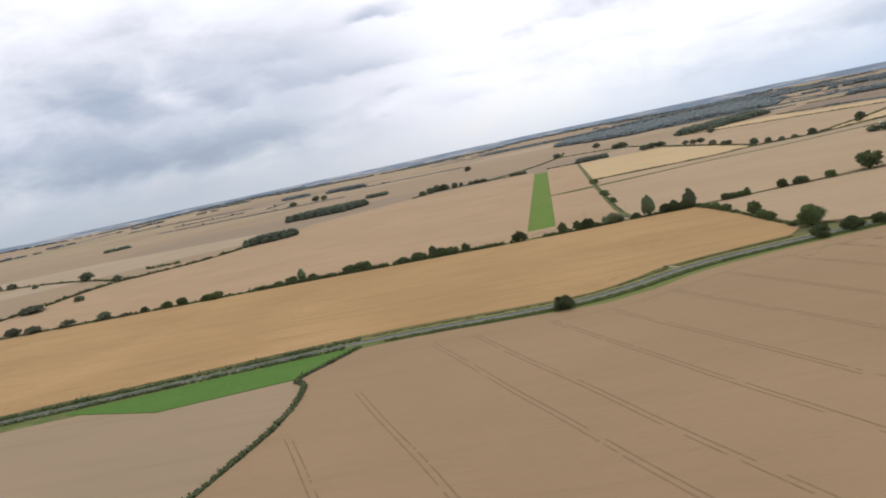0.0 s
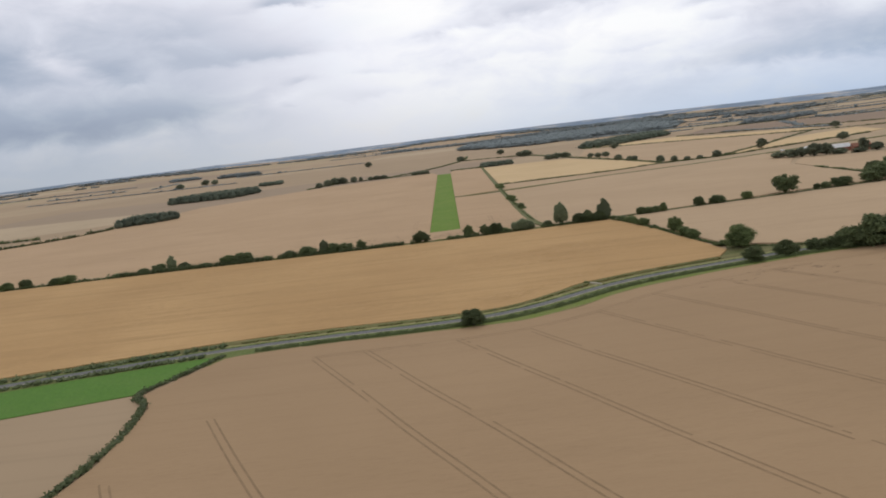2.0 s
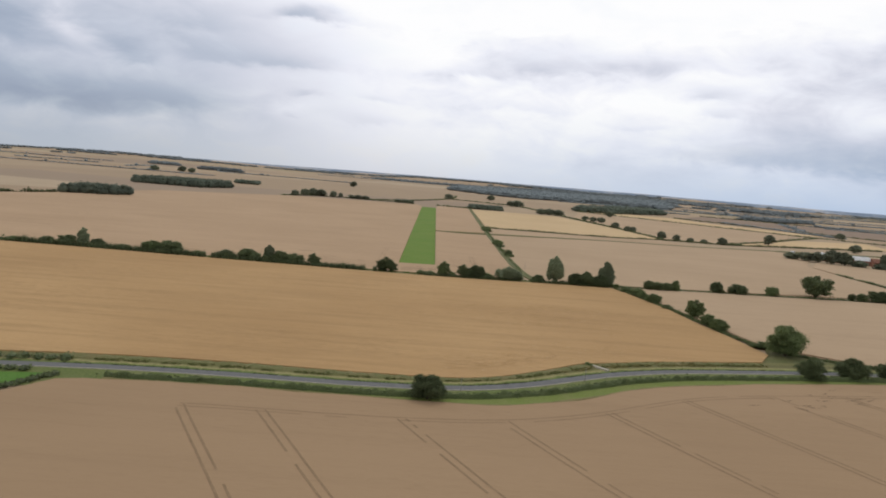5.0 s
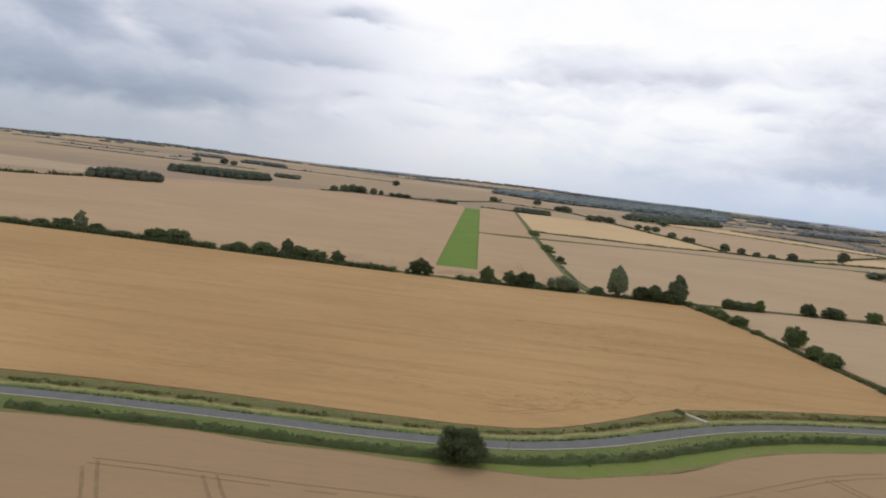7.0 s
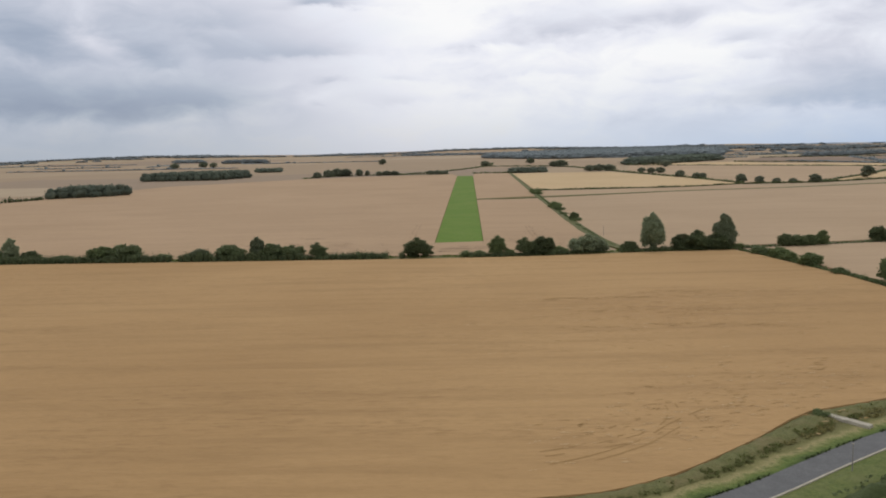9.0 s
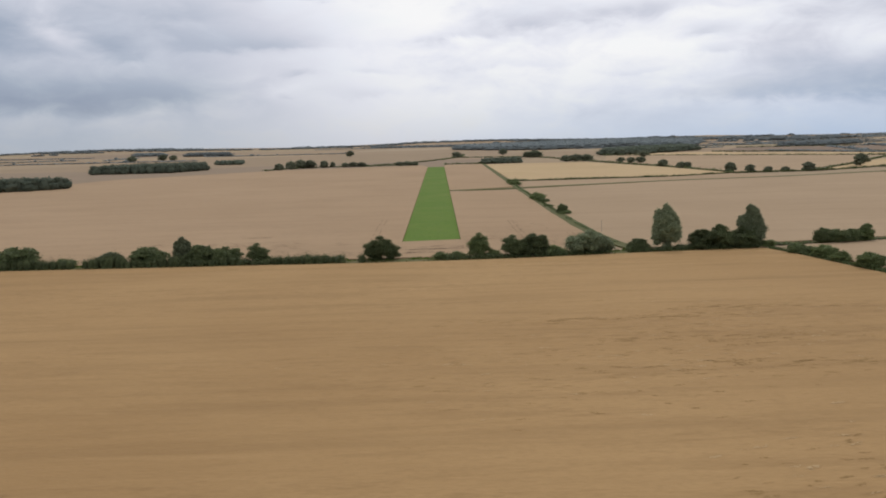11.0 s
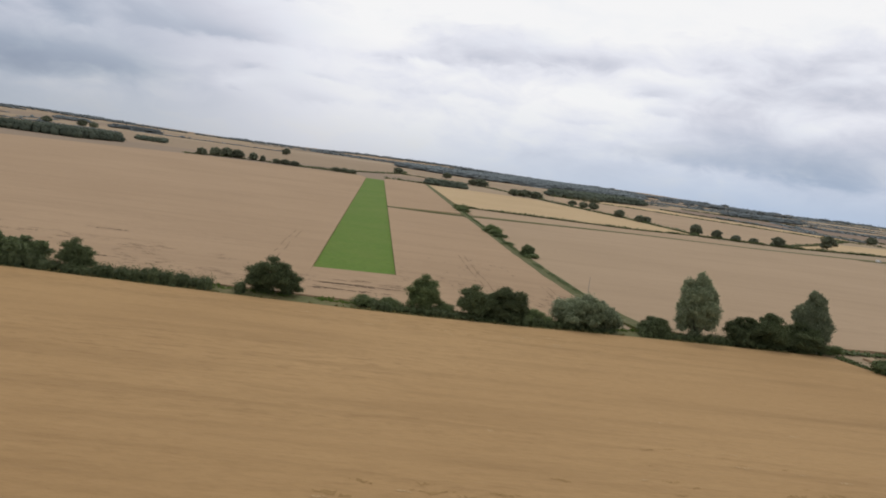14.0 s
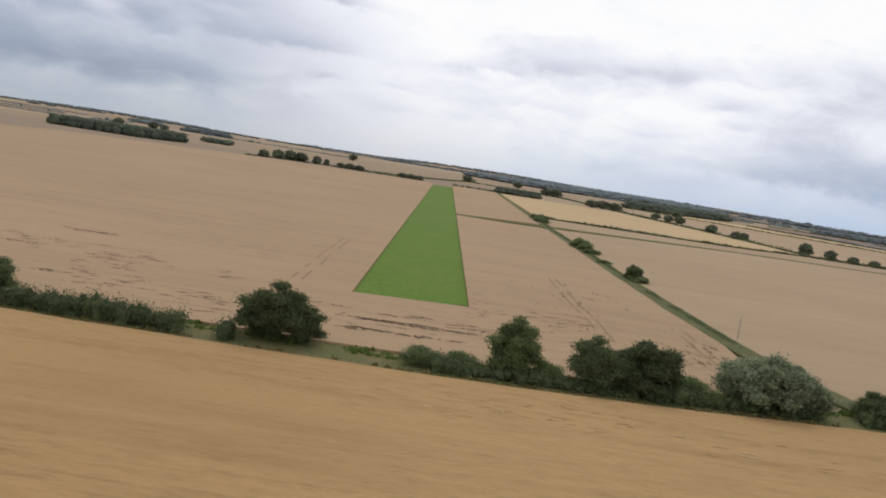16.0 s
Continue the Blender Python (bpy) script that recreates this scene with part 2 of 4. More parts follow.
WHEAT_A = crop_material("ripe_wheat_near", (0.345, 0.232, 0.134), (0.308, 0.205, 0.117), (0.225, 0.147, 0.082), 63, 0.28, 0.2)
WHEAT_B = crop_material("golden_barley", (0.475, 0.302, 0.140), (0.392, 0.240, 0.106), (0.275, 0.166, 0.072), 2, 0.85)
WHEAT_C = crop_material("ripe_wheat_strip", (0.446, 0.306, 0.186), (0.398, 0.270, 0.161), (0.275, 0.183, 0.108), 88, 0.6, 0.4)
WHEAT_E = crop_material("ripe_wheat_east", (0.440, 0.314, 0.198), (0.398, 0.282, 0.175), (0.265, 0.183, 0.112), 10, 0.4, 0.25)
STRAW_F = crop_material("pale_straw", (0.57, 0.415, 0.235), (0.51, 0.365, 0.20), (0.42, 0.295, 0.16), 6, 0.6)
BROWN = crop_material("brown_fallow", (0.27, 0.195, 0.14), (0.235, 0.17, 0.122), (0.18, 0.13, 0.09), 12, 0.6)
LODGED_B = plain_material("flattened_barley", (0.32, 0.195, 0.078), (0.39, 0.245, 0.102), 0.4, 0.95)
BENT = plain_material("bent_straw", (0.48, 0.325, 0.165), (0.56, 0.39, 0.21), 0.4, 0.95)
# Laid crop and bare soil, with the crop's shadows painted into the brown.
LODGED_SHADED = plain_material("lodged_crop", (0.150, 0.100, 0.060), (0.245, 0.165, 0.100), 0.4, 0.95)
TRACK = plain_material("wheel_track_crop", (0.232, 0.155, 0.088), (0.305, 0.204, 0.118), 0.3, 0.95)
STRIP = grass_material("mown_airstrip_grass", (0.086, 0.152, 0.015), (0.130, 0.220, 0.023), (0.172, 0.215, 0.04), 0.6, 0.12)
VERGE = grass_material("rough_verge_grass", (0.07, 0.11, 0.025), (0.15, 0.19, 0.05), (0.30, 0.25, 0.11), 0.85, 0.35)
LUSH = grass_material("lush_verge_grass", (0.066, 0.096, 0.024), (0.165, 0.195, 0.055), (0.19, 0.185, 0.078), 0.65, 0.35)
RANK = grass_material("rank_verge", (0.085, 0.095, 0.034), (0.200, 0.192, 0.076), (0.225, 0.168, 0.085), 0.85, 0.5)
MARGIN = grass_material("bright_margin_grass", (0.120, 0.160, 0.034), (0.185, 0.222, 0.052), (0.21, 0.20, 0.08), 0.6, 0.4)
HEDGESKIN = grass_material("hedge_leaf_skin", (0.050, 0.066, 0.026), (0.098, 0.122, 0.046), (0.115, 0.125, 0.052), 0.5, 0.6)
RANKEDGE = grass_material("rank_crop_edge", (0.125, 0.12, 0.045), (0.215, 0.185, 0.075), (0.29, 0.215, 0.105), 0.8, 0.5)
LANE = grass_material("lane_grass", (0.080, 0.088, 0.030), (0.132, 0.138, 0.047), (0.175, 0.150, 0.075), 0.75, 0.4)
PASTURE = grass_material("green_paddock", (0.06, 0.14, 0.02), (0.10, 0.21, 0.03), (0.13, 0.2, 0.05), 0.3, 0.2)
COUNTRY = country_material()
ASPHALT = plain_material("worn_asphalt", (0.13, 0.13, 0.13), (0.17, 0.17, 0.17), 0.5, 0.9)
CONCRETE = plain_material("pale_concrete", (0.36, 0.325, 0.255), (0.54, 0.49, 0.40), 0.9)
POSTGREY = plain_material("grey_post", (0.24, 0.22, 0.20), (0.32, 0.30, 0.27), 1.5)
BARK = plain_material("bark", (0.06, 0.045, 0.03), (0.10, 0.08, 0.055), 2.0, 0.95)
BRICK = plain_material("red_brickwork", (0.30, 0.13, 0.09), (0.38, 0.19, 0.13), 0.6)
SHEET_ROOF = plain_material("pale_sheet_roof", (0.50, 0.50, 0.50), (0.62, 0.61, 0.6), 0.3, 0.6)
TILE_ROOF = plain_material("clay_tile_roof", (0.20, 0.09, 0.06), (0.28, 0.13, 0.09), 0.6)
VANWHITE = plain_material("white_van_paint", (0.70, 0.70, 0.69), (0.78, 0.78, 0.77), 0.8, 0.35)
DARKGAP = plain_material("dark_opening", (0.02, 0.02, 0.02), (0.035, 0.035, 0.035), 1.0)
LEAF_DARK = leaf_material("leaf_dark", (0.090, 0.114, 0.053), (0.196, 0.232, 0.106))
LEAF_MID = leaf_material("leaf_mid", (0.116, 0.150, 0.062), (0.250, 0.305, 0.126))
LEAF_PALE = leaf_material("leaf_willow", (0.155, 0.182, 0.105), (0.330, 0.368, 0.225))
# Distance haze is put into this leaf colour: pale blue-grey for far woods.
LEAF_WOOD_HAZE = leaf_material("leaf_wood_haze", (0.208, 0.240, 0.250), (0.245, 0.276, 0.280), 0.9)
LEAF_COPSE = leaf_material("leaf_copse", (0.128, 0.156, 0.118), (0.205, 0.236, 0.172), 0.9)
# Leaf green of far trees, paled and greyed to carry the haze in its colour.
LEAF_FAR_HAZE = leaf_material("leaf_far_tree_haze", (0.150, 0.168, 0.115), (0.240, 0.258, 0.172), 0.9)
TUFT_BROWN = leaf_material("rank_grass", (0.19, 0.175, 0.07), (0.29, 0.255, 0.105), 0.9)
TUFT_DRY = leaf_material("dry_grass", (0.16, 0.16, 0.06), (0.36, 0.31, 0.15), 0.9)
# Near-black grass green: the road edge's shadow line is put into the colour.
TUFT_SHADOW = leaf_material("shadow_fringe", (0.03, 0.045, 0.015), (0.07, 0.09, 0.03), 0.9)
TUFT_WEED = leaf_material("rank_weeds", (0.135, 0.150, 0.052), (0.215, 0.225, 0.088), 0.9)
TUFT_GREEN = leaf_material("green_tussock", (0.09, 0.14, 0.03), (0.15, 0.215, 0.05), 0.9)

# ---- ground ----
SLOPE = 0.0085


def gz(x, y):
    """Height of the land: it rises gently along the landing direction, with low swells far out."""
    z = SLOPE * max(y, -1400.0)
    r = math.hypot(x, y)
    if r > 1700:
        z += (r - 1700) / 2600 * 26 * (noise.noise((x / 800, y / 800, 0.3)) * 0.8 + 0.15)
    return z


def mesh_object(name, verts, faces, mats, parent=None, smooth=False):
    me = bpy.data.meshes.new(name)
    me.from_pydata(verts, [], faces)
    for mt in mats if isinstance(mats, (list, tuple)) else [mats]:
        me.materials.append(mt)
    if smooth:
        me.polygons.foreach_set("use_smooth", [True] * len(me.polygons))
    me.update()
    ob = new(name, me)
    ob.parent = parent
    return ob


def part(name, bm, mat, parent, label=""):
    me = bpy.data.meshes.new(name)
    bm.to_mesh(me)
    bm.free()
    me.materials.append(mat)
    ob = new(name, me)
    ob.parent = parent
    return tagged(ob, label)


def build_ground():
    rings = [0.0] + [60 * 1.085 ** i for i in range(60)]
    rings = [r for r in rings if r < 4300] + [4330.0]
    seg = 160
    verts, faces = [(0, 0, 0)], []
    for r in rings[1:]:
        for k in range(seg):
            a = 2 * math.pi * k / seg
            x, y = r * math.sin(a), r * math.cos(a)
            verts.append((x, y, gz(x, y)))
    for k in range(seg):
        faces.append((0, 1 + (k + 1) % seg, 1 + k))
    for i in range(len(rings) - 2):
        a0, b0 = 1 + i * seg, 1 + (i + 1) * seg
        for k in range(seg):
            n = (k + 1) % seg
            faces.append((a0 + k, a0 + n, b0 + n, b0 + k))
    return tagged(mesh_object("ground", verts, faces, COUNTRY), "flat tan farmland of stubble and cereal reaching the horizon", "ground", kind="structure")


build_ground()


def slab(name, outline, height, mat, label, category="field", lift=0.0, kind="structure", parent=None):
    """A sheet of crop or turf with its own thickness over an outline in plan."""
    bm = bmesh.new()
    top = [bm.verts.new((x, y, gz(x, y) + height + lift)) for x, y in outline]
    low = [bm.verts.new((x, y, gz(x, y) - 0.3)) for x, y in outline]
    n = len(outline)
    f = bm.faces.new(top)
    for i in range(n):
        bm.faces.new((top[i], low[i], low[(i + 1) % n], top[(i + 1) % n]))
    bmesh.ops.recalc_face_normals(bm, faces=bm.faces)
    bmesh.ops.triangulate(bm, faces=[f])
    ob = part(name, bm, mat, parent)
    if parent is None:
        tagged(ob, label, category, kind=kind)
    return ob


def smooth_line(pts, step):
    """Catmull-Rom through plan points, resampled about every step metres."""
    out = []
    p = [pts[0]] + list(pts) + [pts[-1]]
    for i in range(1, len(p) - 2):
        a, b, c, d = (Vector(v) for v in p[i - 1:i + 3])
        n = max(1, int((c - b).length / step))
        for k in range(n):
            t = k / n
            out.append(0.5 * ((2 * b) + (c - a) * t + (2 * a - 5 * b + 4 * c - d) * t * t + (3 * b - a - 3 * c + d) * t ** 3))
    out.append(Vector(pts[-1]))
    return out


def offset_line(line, d):
    """The line moved to its left by d metres (a number, or a function of the distance along)."""
    out, run = [], 0.0
    for i, p in enumerate(line):
        t = (line[min(i + 1, len(line) - 1)] - line[max(i - 1, 0)]).normalized()
        if i:
            run += (p - line[i - 1]).length
        out.append(p + Vector((-t.y, t.x)) * (d(run) if callable(d) else d))
    return out


def ribbon(name, line, left, right, lift, mat, thick=0.3, parent=None):
    """A band along a line, from right to left offset, as a shallow raised sheet with edges."""
    a, b = offset_line(line, left), offset_line(line, right)
    verts, faces = [], []
    for p, q in zip(a, b):
        for v, dz in ((p, 0), (q, 0), (q, -thick), (p, -thick)):
            verts.append((v.x, v.y, gz(v.x, v.y) + lift + dz))
    for i in range(len(a) - 1):
        o = 4 * i
        for k in range(4):
            n = (k + 1) % 4
            faces.append((o + k, o + 4 + k, o + 4 + n, o + n))
    faces += [(3, 2, 1, 0), tuple(len(verts) - 4 + k for k in range(4))]
    ob = mesh_object(name, verts, faces, mat, parent)
    bm = bmesh.new()
    bm.from_mesh(ob.data)
    bmesh.ops.recalc_face_normals(bm, faces=bm.faces)
    bm.to_mesh(ob.data)
    bm.free()
    return ob


ROAD_PTS = [(-900, -440), (-420, -322), (-260, -286), (-124, -257), (-74, -248), (-40, -245.5), (-10, -245.2), (12, -243), (24, -239), (35, -233), (47, -224.5), (58, -217.2), (71, -210.8), (85, -206), (100, -202), (118, -197.5), (146, -192), (180, -189), (260, -182), (420, -165), (900, -120)]
ROAD = smooth_line(ROAD_PTS, 4)
HEDGE_PTS = [(-760, -26), (-406, -37), (-300, -39), (-176, -38.5), (-100, -41), (-20, -43.2), (5, -43.2), (30, -41.8), (60, -38.2), (98, -35.5)]
HEDGE = smooth_line(HEDGE_PTS, 5)
DIAG = smooth_line([(62, -30), (57.5, -2), (56, 72), (56.5, 150), (58, 315), (64, 748)], 8)


def wobble(base, amp, scale, seed):
    return lambda d: base + amp * noise.noise((d / scale, seed, 0.0))


# fields
def edge_line(table, amp, scale, seed):
    """The road line moved sideways by a distance that changes with x, ragged by amp."""
    xs, ds = [a for a, _ in table], [b for _, b in table]
    out = []
    for i, p in enumerate(ROAD):
        t = (ROAD[min(i + 1, len(ROAD) - 1)] - ROAD[max(i - 1, 0)]).normalized()
        out.append(p + Vector((-t.y, t.x)) * (float(np.interp(p.x, xs, ds)) + amp * noise.noise((i * 4.0 / scale, seed, 0.0))))
    return out


WHEAT_EDGE = ((-80, -10.4), (-10, -10.6), (10, -13.0), (20, -15.2), (45, -14.8), (56, -14.3), (80, -14.8), (105, -13.4), (140, -12.4), (180, -12.0))
BARLEY_EDGE = ((-70, 10.9), (-15, 10.2), (10, 8.8), (30, 7.9), (45, 9.4), (58, 11.6), (67, 10.4), (97, 11.0))
near_edge = [tuple(p) for p in edge_line(WHEAT_EDGE, 1.1, 14, 3)]
near_edge = [p for p in near_edge if -300 < p[0] < 420]
tri_in = [(-73, -260), (-88, -290), (-82, -303), (-80, -340), (-110, -520)]
west_field = [p for p in near_edge if p[0] >= -70]
slab("wheat_field_near", [(420, -760), (420, -176)] + west_field[::-1] + tri_in + [(-120, -760)], 0.45, WHEAT_A, "tan ripe wheat field with wheel tracks beside the road")
b_south = [tuple(p) for p in edge_line(BARLEY_EDGE, 0.8, 12, 7) if -700 < p.x < 104]
b_north = [tuple(p) for p in offset_line(HEDGE, wobble(-1.4, 0.4, 10, 9)) if -700 < p.x < 99]
slab("barley_field", b_south + [(112, -187), (119, -175), (117, -150), (113, -122), (111, -95), (106, -70), (102, -48)] + b_north[::-1], 0.5, WHEAT_B, "golden ripe barley field between road and hedgerow")
slab("wheat_field_west", [(-700, -26), (-406, -31), (-176, -32), (-100, -34.5), (-10.2, -36.5), (-10.05, 0.5), (-6.65, 691), (-14, 752), (-190, 700), (-330, 560), (-372, 352), (-434, 318), (-470, 250), (-492, 60), (-560, -5)], 0.5, WHEAT_C, "tan wheat field with lodged patches west of the airstrip")
slab("wheat_field_headland", [(-10.2, -36.5), (10.2, -36.2), (10.05, 0), (10.04, 2.2), (-10.04, -0.3)], 0.5, WHEAT_C, "trampled tan wheat headland before the airstrip")
d_line = offset_line(DIAG, 2.1)
slab("wheat_field_lane", [(10.2, -36.2), (30, -35), (50, -32), (53, -14)] + [tuple(p) for p in d_line if 0 < p.y < 250] + [(11.26, 247.5)] + [(10.05, 0)], 0.5, WHEAT_C, "tan wheat field with lodged marks beside the airstrip")
slab("wheat_field_lane_far", [(11.31, 257.5)] + [tuple(p) for p in d_line if 268 < p.y < 745] + [(17, 752), (13.45, 691)], 0.5, WHEAT_C, "tan wheat field beside the far end of the airstrip")
e_line = offset_line(DIAG, -2.1)
slab("wheat_field_east", [tuple(p) for p in e_line if -29 < p.y < 257] + [(168, 292.5), (260, 307.5), (345, 336), (336, 248), (306, 188), (300, 110), (299, 60), (274, 2.5), (218, -3), (190, -10), (150, -18), (104, -26), (70, -31)], 0.5, WHEAT_E, "tan wheat field east of the grassy lane")
slab("stubble_wedge", [(62, 273), (168, 304), (262, 319), (242, 372), (182, 346), (62, 341)], 0.35, WHEAT_E, "narrow tan stubble strip beside a green track")
slab("straw_field", [(62, 348), (182, 353), (240, 379), (246, 392), (232, 520), (190, 716), (66, 732)], 0.45, STRAW_F, "pale golden straw field beyond the lane")
slab("wheat_field_southeast", [(108, -33), (150, -25), (190, -21), (240, -14), (300, -6), (330, -60), (330, -172), (200, -183), (151, -179), (131, -166), (124, -158), (120, -135), (116, -103), (110, -62)], 0.5, WHEAT_E, "tan wheat field behind the roadside trees")
slab("straw_field", [(320, 388), (392, 424), (470, 462), (575, 520), (600, 640), (476, 572), (400, 480)], 0.45, STRAW_F, "pale straw field beyond the eastern hedge")
slab("straw_field", [(275, 998), (400, 864), (545, 722), (610, 770), (480, 930), (462, 1036), (330, 1060)], 0.45, STRAW_F, "long pale straw field in the distance")
slab("fallow_field", [(480, 1062), (626, 868), (800, 720), (1000, 820), (860, 1150), (600, 1290)], 0.3, BROWN, "brown fallow field in the distance")
slab("straw_field", [(880, 1180), (1030, 840), (1200, 900), (1100, 1320)], 0.45, STRAW_F, "far pale straw field")
slab("wheat_field_far_east", [(255, 400), (308, 388), (392, 484), (468, 586), (530, 706), (398, 846), (270, 968), (214, 720), (240, 540)], 0.45, WHEAT_E, "tan wheat field beyond the straw field")
slab("wheat_field_farm", [(303, 60), (304, 110), (309, 185), (338, 238), (352, 226), (420, 196), (520, 180), (540, 60), (420, 24), (310, 10), (276, 4)], 0.5, WHEAT_E, "tan wheat field beside the farmyard")
slab("green_paddock", [(-77, -255.5), (-124, -265), (-190, -281), (-140, -300), (-91, -288)], 0.25, PASTURE, "bright green triangular paddock between road and hedge", "paddock")
slab("airstrip", [(-10, 0.3), (10, 2.8), (13.4, 691), (-6.6, 691)], 0.12, STRIP, "mown bright green grass airstrip", "airstrip")

# verges, road, tracks
road_verge = ribbon("verge", ROAD, wobble(12.2, 0.6, 12, 7), wobble(-16.4, 0.6, 14, 3), 0.10, VERGE, 0.4)
tagged(road_verge, "rough grass verge, half dry, along the road", "verge", kind="structure")
lush = ribbon("verge", ROAD, wobble(-2.1, 0.2, 9, 21), wobble(-13.2, 0.9, 13, 22), 0.16, LUSH, 0.4)
tagged(lush, "lush green roadside verge", "verge", kind="structure")


def graded_verge(line, lo, hi, lift, mat, label):
    """A verge sheet whose surface knows its distance from the road, in metres, as u."""
    ob = ribbon("verge", line, wobble(hi, 0.7, 8, hi), lo, lift, mat, 0.4)
    uv = ob.data.uv_layers.new(name="across")
    for poly in ob.data.polygons:
        for li in poly.loop_indices:
            k = ob.data.loops[li].vertex_index % 4
            uv.data[li].uv = (hi if k in (0, 3) else lo, 0.0)
    return tagged(ob, label, "verge", kind="structure")


def verge_material():
    m, nt, b = material("graded_verge", 0.95)
    p = position(nt)
    uv = nt.nodes.new("ShaderNodeUVMap")
    uv.uv_map = "across"
    sep = nt.nodes.new("ShaderNodeSeparateXYZ")
    nt.links.new(uv.outputs[0], sep.inputs[0])
    wav, fine = noise_tex(nt, p, 0.16, 4.0, 0.6, 0.5), noise_tex(nt, p, 1.4, 5.0, 0.7)
    d = math_node(nt, "ADD", sep.outputs[0], math_node(nt, "MULTIPLY", math_node(nt, "SUBTRACT", wav, 0.5), 4.0))
    d = math_node(nt, "ADD", d, math_node(nt, "MULTIPLY", math_node(nt, "SUBTRACT", fine, 0.5), 2.4))
    d = math_node(nt, "DIVIDE", d, 11.5)
    col = ramp(nt, d, ((0.15, (0.065, 0.095, 0.026)), (0.23, (0.12, 0.165, 0.042)), (0.30, (0.17, 0.195, 0.06)), (0.385, (0.33, 0.285, 0.135)), (0.46, (0.20, 0.19, 0.075)), (0.60, (0.13, 0.12, 0.05)), (0.92, (0.175, 0.165, 0.065))))
    col = mix(nt, ramp(nt, fine, ((0.3, (0.5,) * 3), (0.5, (0, 0, 0)))), col, (0.06, 0.08, 0.025))
    nt.links.new(col, b.inputs["Base Color"])
    bump(nt, b, fine, 0.8, 0.5)
    return m


graded_verge(ROAD, 1.75, 11.8, 0.20, verge_material(), "rough verge grading from green to dry and olive grass")
slab("grass_corner", [(103, -192), (112, -187), (119, -175), (123, -163), (131, -170), (151, -182), (152, -187), (118, -194)], 0.18, LANE, "rough grassy field corner beside the road", "verge")
road = ribbon("road", ROAD, 1.8, -1.95, 0.26, ASPHALT, 0.4)
tagged(road, "narrow grey asphalt country road", "road", kind="structure")
lane = ribbon("grass_lane", DIAG, wobble(2.3, 0.7, 7, 5), wobble(-2.3, 0.7, 7, 6), 0.52, LANE, 0.7)
tagged(lane, "green grassy farm lane between wheat fields", "lane", kind="structure")
cross = smooth_line([(12, 253), (53, 261), (76, 269), (168, 298), (260, 313), (352, 345), (520, 400)], 12)
tagged(ribbon("grass_lane", cross, 4.2, -4.2, 0.5, LANE, 0.5), "thin green grass track across wheat fields", "lane", kind="structure")
bank = ribbon("verge", HEDGE, 7.0, -1.6, 0.2, RANK, 0.5)
tagged(bank, "rough green bank under the hedgerow", "verge", kind="structure")

# ---- plants ----


def ico(sub):
    bm = bmesh.new()
    bmesh.ops.create_icosphere(bm, subdivisions=sub, radius=1)
    v = np.array([p.co[:] for p in bm.verts])
    f = np.array([[q.index for q in p.verts] for p in bm.faces])
    bm.free()
    return v, f


ICO = {1: ico(1), 2: ico(2)}


def foliage(blobs, leaves, size, rng, sub=2, drop=0.0, core=0.66):
    """Lumps of twig mass, each with loose leaf sprays over its skin; blobs: rows of x, y, z, rx, ry, rz."""
    base, tri = ICO[sub]
    verts, faces, count = [], [], 0
    for x, y, z, rx, ry, rz in blobs:
        v = base * (1 + rng.normal(0, 0.2, (len(base), 1))) * core * (rx, ry, rz) + (x, y, z)
        verts.append(v)
        faces.append(tri + count)
        count += len(v)
    n = leaves * len(blobs)
    b = np.repeat(np.array(blobs), leaves, axis=0)
    d = rng.normal(0, 1, (n, 3))
    d /= np.linalg.norm(d, axis=1, keepdims=True)
    d[:, 2] = np.where(d[:, 2] < -0.35, -d[:, 2] * 0.6, d[:, 2])
    c = b[:, :3] + d * b[:, 3:] * np.clip(rng.normal(0.98, 0.27, (n, 1)), 0.5, 1.8)
    u = np.cross(d + rng.normal(0, 0.9, (n, 3)), rng.normal(0, 1, (n, 3)))
    u /= np.linalg.norm(u, axis=1, keepdims=True) + 1e-9
    w = np.cross(u, d + rng.normal(0, 1.1, (n, 3)))
    w /= np.linalg.norm(w, axis=1, keepdims=True) + 1e-9
    s = size * rng.uniform(0.55, 1.35, (n, 1))
    u, w = u * s, w * s
    w[:, 2] -= drop * s[:, 0]
    verts.append(np.stack([c - u, c + u * 0.8 - w * 0.35, c + w * 1.1], axis=1).reshape(-1, 3))
    faces.append(count + np.arange(3 * n).reshape(-1, 3))
    return np.concatenate(verts).tolist(), np.concatenate(faces).tolist()


def tube(verts, faces, pts, radii, seg=7):
    o = len(verts)
    for i, (p, r) in enumerate(zip(pts, radii)):
        p = Vector(p)
        t = (Vector(pts[min(i + 1, len(pts) - 1)]) - Vector(pts[max(i - 1, 0)])).normalized()
        a = t.orthogonal().normalized()
        b = t.cross(a)
        for k in range(seg):
            g = 2 * math.pi * k / seg
            verts.append(tuple(p + r * (math.cos(g) * a + math.sin(g) * b)))
    for i in range(len(pts) - 1):
        for k in range(seg):
            n = (k + 1) % seg
            faces.append((o + i * seg + k, o + i * seg + n, o + (i + 1) * seg + n, o + (i + 1) * seg + k))


